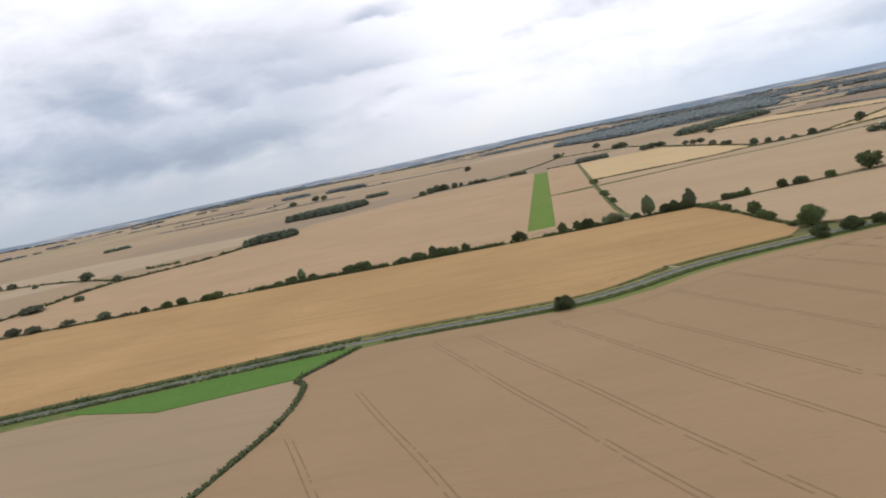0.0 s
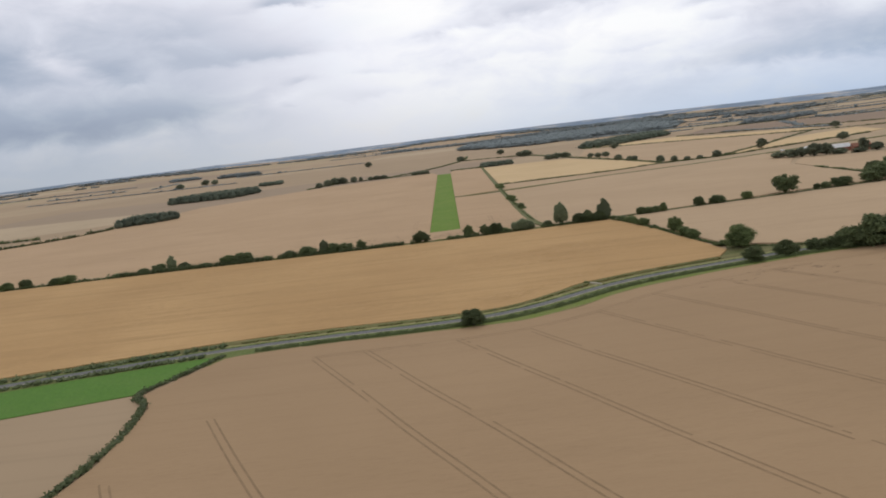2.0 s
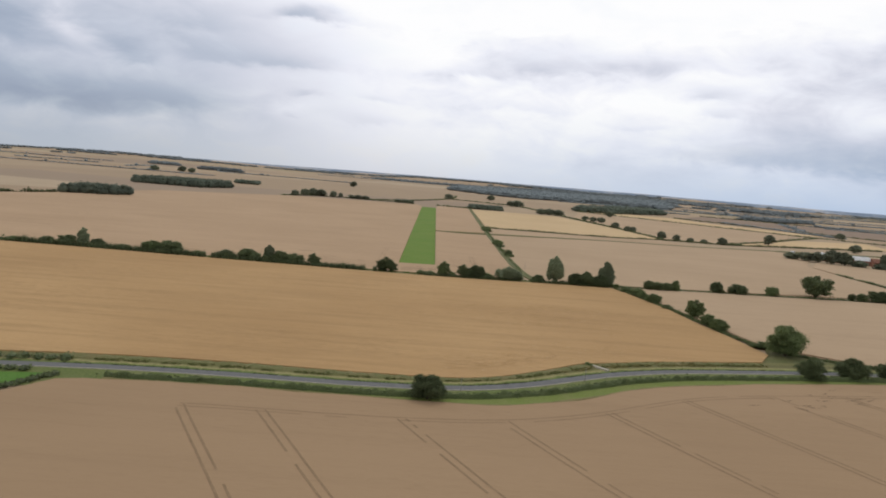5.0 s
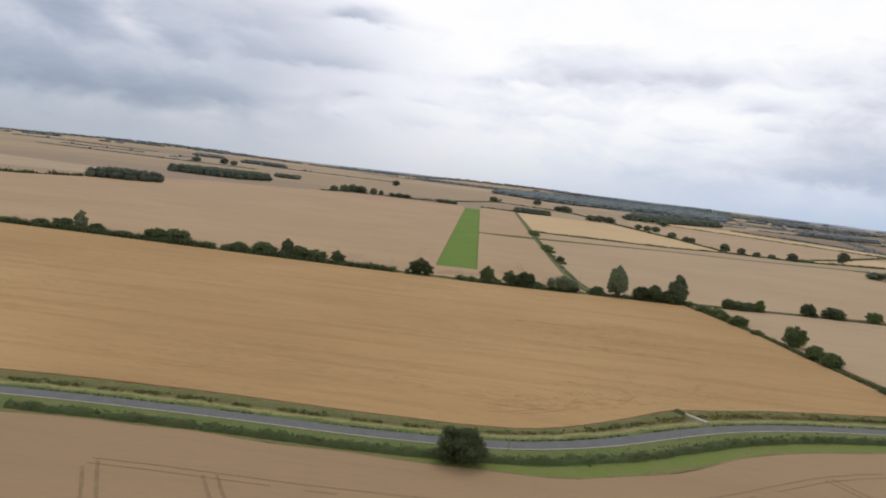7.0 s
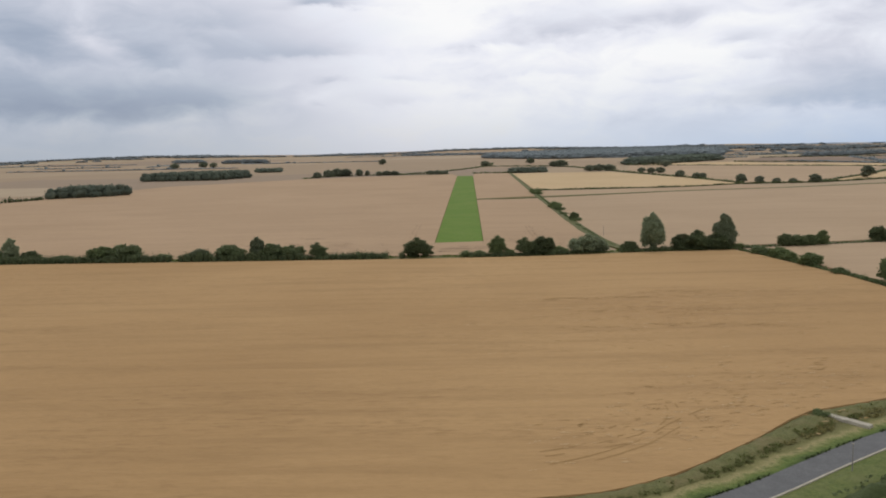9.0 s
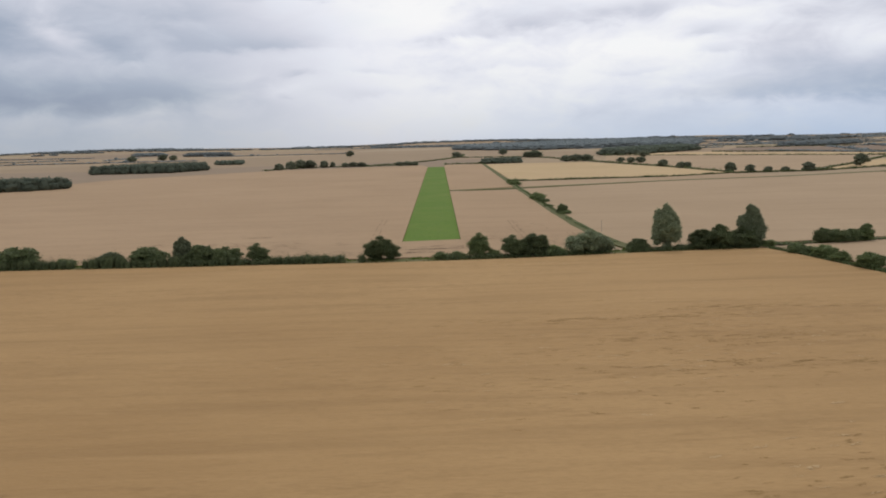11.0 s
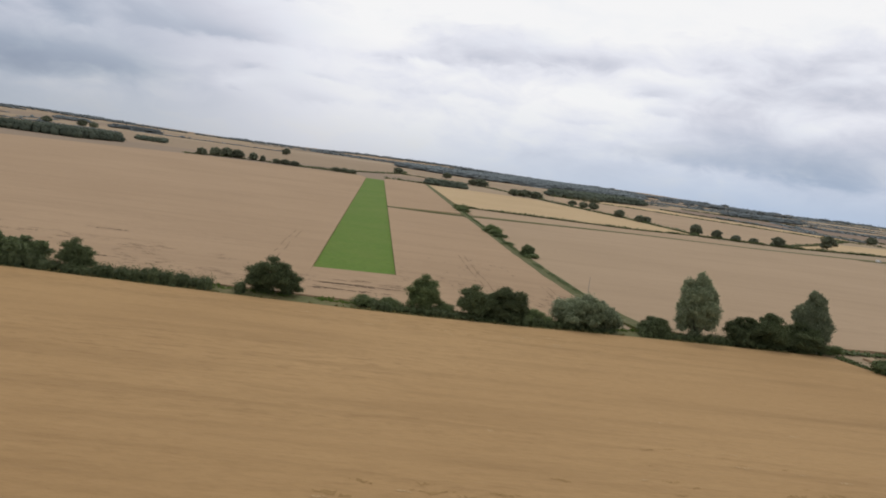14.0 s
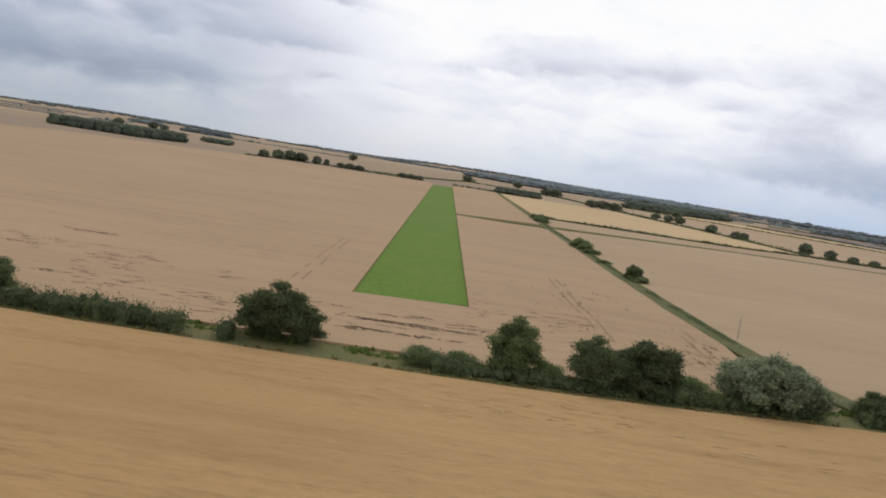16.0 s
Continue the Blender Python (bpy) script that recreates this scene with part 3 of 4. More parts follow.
CROWNS = {  # centre height, half width, half height, lumps, lump size, taper, trunk height
    "oak": (0.51, 0.40, 0.42, 56, 0.120, 0.12, 0.22),
    "bush": (0.46, 0.41, 0.42, 64, 0.108, 0.28, 0.18),
    "willow": (0.47, 0.43, 0.40, 84, 0.082, 0.25, 0.20),
    "tall": (0.50, 0.37, 0.46, 104, 0.082, 0.22, 0.16),
    "scrub": (0.36, 0.42, 0.34, 26, 0.165, 0.30, 0.10),
}


def plant(name, kind, mat, seed, leaves, size, sub, label, category):
    """A tree or shrub one metre high and one metre wide, to be copied at its true size."""
    rng = np.random.default_rng(seed)
    zc, hw, hh, lumps, lump, taper, trunk = CROWNS[kind]
    blobs = []
    for i in range(lumps):
        d = rng.normal(0, 1, 3)
        d /= np.linalg.norm(d)
        r = rng.uniform(0.25, 1.0) ** 0.5
        z = d[2] * r
        wide = 1 - taper * z
        lob = 1 + (0.08 if kind == "tall" else 0.16) * math.sin(3 * math.atan2(d[1], d[0]) + seed * 1.7 + 2.5 * z)
        q = lump * rng.uniform(0.75, 1.35)
        x, y, zz = d[0] * r * hw * wide * lob, d[1] * r * hw * wide * lob, zc + z * hh
        q *= 1.15 - 0.35 * max(z, 0)
        tall = 1.7 if kind == "willow" else 0.9
        blobs.append((x, y, max(zz, q * 0.75), q * 1.1, q * 1.1, q * tall))
    if kind == "tall":                         # a single rounded top
        blobs += [(0.05 * math.sin(k * 2.1 + seed), 0.05 * math.cos(k * 2.1), 0.70 + 0.033 * k, 0.125 - 0.009 * k, 0.125 - 0.009 * k, 0.08) for k in range(8)]
    root = new(name)
    v, f = [], []
    tube(v, f, [(0, 0, -0.02), (0.01, 0, trunk * 0.5), (0.015, 0.01, trunk), (0.0, 0.02, zc + 0.1)], [0.045, 0.033, 0.028, 0.010])
    for k in range(6):
        g = k * 1.05 + seed
        z0 = trunk * (0.55 + 0.12 * k)
        e = (math.cos(g) * hw * 0.75, math.sin(g) * hw * 0.75, z0 + 0.22)
        tube(v, f, [(0.01, 0.01, z0), (e[0] * 0.5, e[1] * 0.5, z0 + 0.09), e], [0.017, 0.011, 0.004], 5)
    mesh_object("trunk", v, f, BARK, root, True)
    v, f = foliage(blobs, leaves, size, rng, sub, 0.5 if kind == "willow" else 0.25 if kind == "tall" else 0.0, 0.5 if sub == 2 else 0.66)
    mesh_object("crown", v, f, mat, root)
    return tagged(root, label, category)


def tree_set(name, kind, mat, label, category="tree"):
    """Near, middle and far builds of one kind, two shapes each of the near ones."""
    return {"near": [plant(name, kind, mat, s, 560, 0.017, 2, label, category) for s in (1, 2, 3)],
            "mid": [plant(name, kind, mat, s, 150, 0.038, 1, label, category) for s in (4, 5)],
            "far": [plant(name, kind, LEAF_FAR_HAZE, s, 36, 0.085, 1, label, category) for s in (6, 7)]}


SETS = {
    "oak": tree_set("oak_tree", "oak", LEAF_DARK, "broad dark green oak standing in farmland"),
    "tree": tree_set("hedgerow_tree", "bush", LEAF_DARK, "dense dark green tree rooted in the hedgerow"),
    "green": tree_set("hedgerow_tree", "bush", LEAF_MID, "rounded mid-green tree rooted in the hedgerow"),
    "willow": tree_set("willow_tree", "willow", LEAF_PALE, "low spreading grey-green willow beside the hedgerow"),
    "tall": tree_set("tall_tree", "tall", LEAF_PALE, "tall upright grey-green tree above the hedgerow"),
    "scrub": tree_set("hedge_shrub", "scrub", LEAF_MID, "low green shrub growing in the hedge line", "shrub"),
}
USED = set()
TURN = random.Random(5)


def plant_at(kind, x, y, h, w, detail="mid", group="", label=""):
    protos = SETS[kind][detail]
    src = protos[TURN.randrange(len(protos))]
    m = Matrix.LocRotScale((x, y, gz(x, y) - 0.05), Euler((0, 0, TURN.uniform(0, 6.283))), (w, w, h))
    if src.name in USED:
        ob = copy_thing(src, m @ Matrix.Diagonal((1 / src.scale.x, 1 / src.scale.y, 1 / src.scale.z, 1)))
    else:
        USED.add(src.name)
        ob, src.matrix_basis = src, m
    return tagged(ob, label, group=group)


def foot(x):
    """Where the hedgerow's southern foot runs."""
    return float(np.interp(x, [p[0] for p in HEDGE_PTS], [p[1] for p in HEDGE_PTS]))


# the hedgerow before the airstrip: kind, x, y, height, width
ROW = "trees of the hedgerow before the airstrip"
for kind, x, y, h, w in (
        ("tree", -176, -31, 5.5, 9), ("tall", -168, -31, 9.0, 6.5), ("tree", -160, -32, 4.5, 8), ("scrub", -147, -33, 3.2, 8), ("green", -133, -32, 6.2, 10.5), ("tree", -123, -32, 7.2, 12),
        ("scrub", -109, -33, 3.2, 6), ("willow", -95, -33, 4.4, 7.5), ("tree", -84, -33, 5.8, 10.5), ("tall", -73.5, -33, 8.2, 6), ("tree", -68, -33.5, 6.2, 9), ("tree", -60.5, -34, 5.8, 9),
        ("tree", -51, -34, 6.3, 6.8), ("tree", -15.4, -34.8, 7.6, 8.6), ("tree", -12.2, -34.5, 6.4, 6.0), ("scrub", 3, -35.5, 2.9, 5.5), ("scrub", 7.5, -35.5, 2.9, 5), ("green", 14.2, -35, 7.6, 6.8),
        ("scrub", 18.5, -35.5, 3.2, 4), ("tree", 24.0, -35.5, 6.8, 7.8), ("tree", 30.5, -35.5, 7.6, 8.6), ("tree", 27.3, -35.2, 5.6, 6.0), ("scrub", 36.5, -36, 4.0, 5.5), ("willow", 46.0, -35, 7.0, 13.0), ("willow", 50.0, -34.5, 6.0, 8.5),
        ("tree", 62, -35.5, 4.4, 6.5), ("tall", 70.4, -35.5, 13.8, 10.0), ("tree", 81, -36.5, 6.6, 8.5), ("tree", 86.5, -36.5, 8.0, 9), ("tall", 97.2, -34.0, 12.6, 9.6), ("tree", 93.5, -37, 6.5, 10), ("scrub", 101, -36, 3.0, 5)):
    plant_at(kind, x, foot(x) + 39 + y + 0.6, h, w, "near" if x > -55 else "mid", ROW)
for kind, x, y, h, w in (
        ("tree", -185, -32, 4, 8), ("scrub", -200, -34, 3.2, 9), ("green", -230, -36, 6, 11), ("tree", -237, -36, 5, 8), ("tree", -256, -35, 6.5, 8), ("green", -267, -36, 5.5, 8), ("tree", -285, -35, 4.5, 6), ("tree", -316, -35, 6.5, 10),
        ("scrub", -300, -36, 3, 9), ("tree", -345, -36, 6, 11), ("green", -372, -36, 6, 12), ("tree", -390, -34, 7, 11), ("scrub", -420, -33, 4, 10), ("tree", -460, -31, 7, 12), ("tree", -520, -28, 7, 12), ("tree", -600, -25, 8, 14)):
    plant_at(kind, x, y, h, w, "mid" if x > -300 else "far", ROW)

# hedge and trees running from the barley field's corner to the road
for kind, x, y, h, w in (
        ("scrub", 105, -47, 4.0, 8), ("green", 107, -56, 4.2, 7), ("scrub", 107.5, -64, 4.0, 4.5), ("green", 109.5, -74, 4.8, 7.5), ("scrub", 111, -90, 2.6, 5), ("green", 117.2, -107, 8.4, 7.6), ("green", 116.5, -125, 5.0, 6.5), ("green", 117.5, -135, 5.0, 6.5),
        ("green", 126, -172, 11.4, 12.5), ("scrub", 121, -163, 3.2, 6), ("tree", 119, -204.5, 7.0, 8.2), ("tree", 134, -199.5, 6.8, 9.5), ("tree", 147, -197, 5.8, 9), ("tree", 154, -196, 5.2, 8), ("tree", 160, -198, 9.5, 12), ("tree", 168, -201, 13.5, 15), ("tree", 176.5, -202, 14.5, 15), ("tree", 184, -200, 11, 13), ("tree", 161, -192, 6, 9), ("green", 194, -193, 6, 10), ("tree", 206, -190, 7, 12), ("oak", 216, -137, 10.5, 14)):
    plant_at(kind, x, y, h, w, "near" if y < -160 and x < 140 else "mid", "trees between the barley field and the road")
plant_at("scrub", 53.2, -208.4, 1.6, 2.4, "mid", label="dark low shrub beside the concrete crossing")
plant_at("tree", 7.5, -253.2, 6.4, 8.0, "near", label="lone round dark tree beside the country road")

# the eastern field edge
for kind, x, y, h, w in (
        ("tree", 120, -29, 5.6, 6.5), ("tree", 125, -28.5, 5.0, 7.5), ("tree", 129.5, -28, 4.6, 5.5), ("green", 134, -27, 6.0, 5), ("tree", 158, -20, 6.8, 7.2), ("tree", 170, -18, 5.6, 11), ("green", 190, -14.5, 5.8, 7), ("oak", 216.5, -8, 12.6, 15.5),
        ("tree", 237, -7, 4.4, 4.5), ("tree", 242.5, -7, 4.6, 6), ("tree", 253.5, -6, 7.2, 13), ("oak", 274, -2, 8.5, 13), ("oak", 282, 4, 11.5, 17), ("oak", 294, 12, 12, 18), ("oak", 304, 22, 15, 16), ("oak", 300, 42, 9, 12), ("oak", 318, 30, 13, 16)):
    plant_at(kind, x, y, h, w, "mid", "trees along the eastern field edge")

# bushes on the grassy lane, and trees round the straw field
for kind, x, y, h, w in (
        ("scrub", 58.6, 80, 3.0, 6), ("tree", 58.2, 84, 5.2, 5.2), ("scrub", 58.5, 146, 3.0, 6), ("scrub", 57.6, 158, 4.0, 6), ("scrub", 57.6, 167, 5.0, 7.5), ("scrub", 58.8, 300, 4.5, 9), ("scrub", 59.3, 318, 5.2, 9), ("scrub", 57, 118, 2.0, 5)):
    plant_at(kind, x, y, h, w, "mid", "bushes of the grassy lane")
for kind, x, y, h, w in (
        ("tree", 172, 755, 9, 15), ("tree", 184, 756, 10, 17), ("tree", 198, 756, 9.5, 16), ("tree", 223, 674, 7, 10), ("tree", 229, 650, 7.5, 10), ("tree", 240, 646, 8, 12), ("tree", 232, 529, 8, 10), ("tree", 236, 483, 7, 9), ("tree", 242, 484, 6.5, 9),
        ("green", 249, 393, 9, 9), ("tree", 263, 386, 7, 8), ("tree", 276, 381, 5, 7), ("tree", 290, 381, 4.5, 7), ("green", 309, 381, 8, 10), ("oak", 382, 436, 11.5, 13), ("oak", 470, 420, 9, 13), ("oak", 40, 1098, 10, 16), ("tree", 160, 985, 12, 22), ("tree", 150, 990, 10, 16),
        ("tree", -190, 712, 9, 12), ("tree", -180, 740, 11, 14), ("tree", -172, 765, 12, 15), ("tree", -160, 766, 11, 16), ("tree", -142, 767, 10, 11), ("tree", -131, 768, 8, 7), ("tree", -115, 768, 6.5, 10), ("tree", -105, 769, 7, 12), ("tree", -94, 770, 6.5, 12),
        ("tree", -44, 765, 6, 10), ("tree", -34, 762, 6.5, 11), ("tree", -24, 760, 6, 10), ("oak", -174, 1394, 13, 16), ("oak", -640, 1420, 13, 20), ("oak", -600, 1500, 14, 20), ("oak", -575, 1490, 12, 18), ("oak", -565, 346, 11, 17), ("tree", -749, 456, 9, 14), ("tree", -785, 469, 9, 16), ("tree", -669, 392, 6, 8), ("tree", -473, 257, 8, 10), ("tree", -466, 95, 8, 22), ("tree", -436, 124, 6, 10),
        ("oak", 130, 1220, 11, 16), ("oak", 300, 860, 9, 14), ("oak", 610, 720, 9, 13)):
    plant_at(kind, x, y, h, w, "far", "scattered farmland trees")
# farmyard trees
for kind, x, y, h, w in (
        ("oak", 327, 262, 6, 14), ("oak", 334, 250, 8, 14), ("oak", 343, 246, 9, 14), ("oak", 352, 240, 12, 15), ("oak", 361, 236, 11, 14), ("tree", 372, 232, 6, 13), ("oak", 397, 238, 12, 9), ("tree", 404, 228, 8, 12), ("oak", 414, 214, 9, 14), ("oak", 424, 208, 11, 16), ("oak", 436, 200, 12, 18), ("oak", 450, 196, 12, 18), ("tree", 385, 222, 5, 13)):
    plant_at(kind, x, y, h, w, "far", "trees round the farmyard")
for group in SETS.values():                    # drop builds that nothing used
    for protos in group.values():
        for o in protos:
            if o.name not in USED:
                for c in (*o.children_recursive, o):
                    bpy.data.objects.remove(c)


def hedge(pts, h, w, step, leaves, size, sub, mat, label, seed, gaps=(), name="hedge", smooth=True):
    """A hedge along a plan line: ragged lumps side by side with leaf sprays."""
    rng = np.random.default_rng(seed)
    line = smooth_line(pts, step) if smooth else [Vector(p) for p in pts]
    blobs = []
    for p in line:
        if any(a < p.x < b for a, b in gaps):
            continue
        k = h * (0.72 + 0.5 * noise.noise((p.x / 9, p.y / 9, seed)) + rng.uniform(-0.1, 0.12))
        for side in (-0.5, 0.5) if step < 2 else (0,):
            x, y = p.x + rng.normal(0, w * 0.12), p.y + side * w * 0.5 + rng.normal(0, w * 0.1)
            r = max(k * 0.55, 0.3)
            blobs.append((x, y, gz(x, y) + k - r * 0.95, max(step * 0.8, w * 0.38), max(step * 0.8, w * 0.38), r))
            if k > 1.3 * w * 0.5:
                blobs.append((x, y, gz(x, y) + r * 0.4, max(step * 0.8, w * 0.4), max(step * 0.8, w * 0.4), r))
    root = new(name)
    v, f = foliage(blobs, leaves, size, rng, sub)
    mesh_object("foliage", v, f, mat, root)
    v, f = [], []
    for p in line[:: 2 if step < 1.5 else 4]:
        if not any(a < p.x < b for a, b in gaps):
            x, y, z = p.x, p.y, gz(p.x, p.y)
            tube(v, f, [(x, y, z - 0.1), (x + rng.normal(0, 0.1), y + rng.normal(0, 0.1), z + h * 0.3), (x + rng.normal(0, 0.25), y + rng.normal(0, 0.25), z + h * 0.55)], [0.05, 0.04, 0.02], 4)
    tagged(mesh_object("stems", v, f, BARK, root), kind="stuff")
    return tagged(root, label, "hedge")



hp = [tuple(p + Vector((0, 2.2))) for p in smooth_line(HEDGE_PTS, 12)]
hedge([p for p in hp if -205 < p[0] < -18], 3.9, 3.2, 1.2, 170, 0.125, 1, LEAF_DARK, "tall dense dark green hedge west of the airstrip", 11, ((-24.5, -20.5), (-104, -100)))
hedge([p for p in hp if p[0] > -1], 2.2, 2.6, 1.1, 150, 0.12, 1, LEAF_DARK, "ragged dark green field hedge with gaps before the airstrip", 10, ((-11, 1.5), (53, 58)))
hedge([p for p in hp if p[0] < -190], 2.6, 3.0, 2.4, 10, 0.6, 1, LEAF_DARK, "long dark green field hedge across the farmland", 12)
hedge([(101, -37), (106, -60), (112, -95), (116, -125), (119, -150), (124, -164), (131, -172), (151, -183), (175, -186)], 1.15, 1.8, 1.2, 36, 0.28, 1, LEAF_MID, "low overgrown hedge bordering the barley field", 13)
hedge([(-75, -256), (-81, -270), (-90, -289), (-84, -302), (-82, -340), (-95, -420)], 1.5, 2.0, 1.5, 10, 0.4, 2, LEAF_DARK, "dark hedge bordering the green paddock", 15)
hedge([tuple(p) for p in offset_line(ROAD, 5.0) if -420 < p.x < -76], 2.0, 2.4, 1.8, 10, 0.4, 2, LEAF_DARK, "dark hedge along the country road", 16)
hedge([tuple(p) for p in offset_line(ROAD, -5.2) if -420 < p.x < -80], 1.6, 2.0, 1.8, 10, 0.4, 2, LEAF_DARK, "dark hedge between road and paddock", 17)
hedge([(104, -29.5), (150, -22), (190, -15.5), (240, -8), (300, 0), (420, 20)], 1.0, 1.6, 1.6, 8, 0.4, 1, LEAF_DARK, "low thin hedge between two wheat fields", 18)
hedge([(305, 140), (304, 100), (302, 58), (300, 30)], 1.6, 2.0, 2.0, 8, 0.5, 1, LEAF_DARK, "low dark field hedge", 19)
hedge([(60, 344), (182, 349.5), (242, 375), (312, 380), (388, 416), (540, 490)], 1.9, 2.4, 1.3, 12, 0.5, 1, LEAF_DARK, "dark hedge along the straw field", 20)
hedge([(41, 1102), (120, 1040), (167, 980), (205, 712), (232, 530), (247, 386)], 2.4, 2.6, 3.0, 6, 0.8, 1, LEAF_DARK, "dark hedge beyond the straw field", 21)
hedge([(-205, 700), (-171, 764), (-89, 768), (-20, 757)], 2.4, 3.0, 2.6, 8, 0.8, 1, LEAF_DARK, "dark hedge west of the airstrip's far end", 22)
hedge([(16, 757), (40, 757), (64, 753)], 3.2, 3.0, 2.2, 8, 0.8, 1, LEAF_DARK, "dark hedge across the airstrip's far end", 23)
hedge([(-89, 773), (-17, 904), (41, 1102), (60, 1300)], 2.4, 2.6, 3.0, 6, 0.8, 1, LEAF_DARK, "thin dark hedge between far fields", 24)
hedge([tuple(p + Vector((0.8, 0))) for p in DIAG if -16 < p.y < 330], 0.8, 2.2, 1.1, 50, 0.18, 1, LEAF_DARK, "low rough green hedge along the farm lane", 40, smooth=True)
hedge([(-484, 345), (-462, 342), (-439, 340)], 4.0, 4.0, 2.2, 10, 0.7, 1, LEAF_DARK, "short dark hedge standing in a field", 50)
hedge([(-366, 359), (-393, 299), (-434, 262), (-473, 220), (-489, 75), (-560, -8)], 4.6, 4.2, 2.2, 10, 0.7, 1, LEAF_DARK, "ragged dark hedge west of the wheat field", 25)
hedge([(-473, 257), (-565, 344), (-713, 444), (-900, 520)], 2.6, 3.0, 3.0, 6, 0.8, 1, LEAF_DARK, "thin dark hedge between western fields", 26)


hedge([(269, 986), (400, 852), (540, 712), (700, 610)], 2.2, 2.6, 3.2, 6, 0.9, 1, LEAF_DARK, "dark hedge between far eastern fields", 27)
hedge([(464, 1046), (616, 860), (800, 708), (950, 640)], 2.4, 2.8, 3.4, 6, 0.9, 1, LEAF_DARK, "dark hedge between far eastern fields", 28)
hedge([(312, 384), (400, 484), (473, 580), (560, 690)], 2.0, 2.4, 3.0, 6, 0.8, 1, LEAF_DARK, "thin dark hedge beside pale straw", 29)
hedge([(600, 1296), (870, 1165), (1020, 830), (1100, 700)], 2.6, 3.0, 3.8, 6, 1.0, 1, LEAF_DARK, "dark hedge far to the east", 30)


def wood(outline, h, spacing, seed, label, leaves=10, mat=LEAF_WOOD_HAZE):
    """A stand of trees over an outline in plan, as one crowd of crowns."""
    rng = np.random.default_rng(seed)
    xs, ys = [p[0] for p in outline], [p[1] for p in outline]
    blobs = []

    def inside(x, y):
        c = False
        for (x0, y0), (x1, y1) in zip(outline, outline[1:] + outline[:1]):
            if (y0 > y) != (y1 > y) and x < (x1 - x0) * (y - y0) / (y1 - y0) + x0:
                c = not c
        return c
    y = min(ys)
    while y < max(ys):
        x = min(xs)
        while x < max(xs):
            px, py = x + rng.uniform(-0.5, 0.5) * spacing, y + rng.uniform(-0.5, 0.5) * spacing
            if inside(px, py):
                k = h * rng.uniform(0.84, 1.06)
                g, r = gz(px, py), spacing * rng.uniform(0.7, 0.95)
                blobs += [(px, py, g + k * 0.72, r, r, k * 0.28), (px + r * rng.uniform(-0.5, 0.5), py - r * 0.2, g + k * 0.36, r * 1.5, r * 1.15, k * 0.42)]
            x += spacing
        y += spacing
    v, f = foliage(blobs, leaves, spacing * 0.13, rng, 2, core=0.92)
    return tagged(mesh_object("wood", v, f, mat, None, True), label, "wood", kind="stuff")


wood([(-432, 735), (-330, 728), (-305, 800), (-312, 818), (-405, 800)], 11.0, 4.4, 31, "long dark plantation standing in wheat fields", 50, LEAF_COPSE)
wood([(-366, 366), (-324, 388), (-312, 414), (-352, 402)], 11.0, 4.6, 32, "small dark copse at a field edge", 60, LEAF_COPSE)
wood([(-355, 1024), (-316, 1030), (-318, 1052), (-350, 1046)], 7.5, 7, 33, "small dark copse far off", 30, LEAF_COPSE)
wood([(64, 752), (110, 757), (108, 772), (64, 772)], 7.5, 5.0, 34, "dark shelter belt at the straw field's edge", 40, LEAF_COPSE)
wood([(268, 990), (335, 1010), (400, 1085), (484, 1180), (470, 1260), (380, 1190), (290, 1070)], 11, 9, 35, "dark broadleaf wood beyond the fields", 24, LEAF_COPSE)
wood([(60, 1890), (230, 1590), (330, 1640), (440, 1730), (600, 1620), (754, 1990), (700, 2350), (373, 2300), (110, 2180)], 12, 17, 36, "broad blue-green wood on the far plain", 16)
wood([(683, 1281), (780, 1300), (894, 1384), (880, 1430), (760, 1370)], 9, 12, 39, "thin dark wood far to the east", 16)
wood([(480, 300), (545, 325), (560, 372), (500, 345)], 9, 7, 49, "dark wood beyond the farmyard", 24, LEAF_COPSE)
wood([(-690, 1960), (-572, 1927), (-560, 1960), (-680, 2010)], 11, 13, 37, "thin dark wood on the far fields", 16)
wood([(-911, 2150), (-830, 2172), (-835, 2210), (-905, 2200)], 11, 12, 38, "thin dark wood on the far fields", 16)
wood([(-913, 975), (-872, 998), (-878, 1012), (-918, 990)], 6, 7, 47, "narrow dark copse far out in the fields", 24, LEAF_COPSE)


def far_hedges():
    """The network of low hedgerows of the distance."""
    rng = np.random.default_rng(77)
    blobs = []
    for i in range(120):
        r = 950 + 3250 * rng.uniform(0, 1) ** 0.8
        a = rng.uniform(-0.85, 1.0) if rng.uniform() < 0.25 else rng.uniform(0.08, 0.95)
        x0, y0 = r * math.sin(a), r * math.cos(a)
        if y0 < 1250 and x0 < 520:
            continue
        n = rng.uniform(180, 640)
        g = rng.normal(0.10, 0.28) + (1.5 if rng.uniform() < 0.15 else 0)
        step = 6 + r / 500
        for k in range(int(n / step)):
            x, y = x0 + math.cos(g) * step * k, y0 + math.sin(g) * step * k
            if math.hypot(x, y) > 4250:
                break
            h = rng.uniform(1.6, 2.8) if rng.uniform() < 0.95 else rng.uniform(4, 7)
            w = step if h < 3.5 else rng.uniform(4, 8)
            blobs.append((x, y, gz(x, y) + h * 0.45, w, w, h * 0.6))
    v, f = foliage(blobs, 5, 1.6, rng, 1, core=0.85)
    tagged(mesh_object("hedgerow_network", v, f, LEAF_WOOD_HAZE), "dark hedgerows dividing the far fields", "hedgerow", kind="stuff")


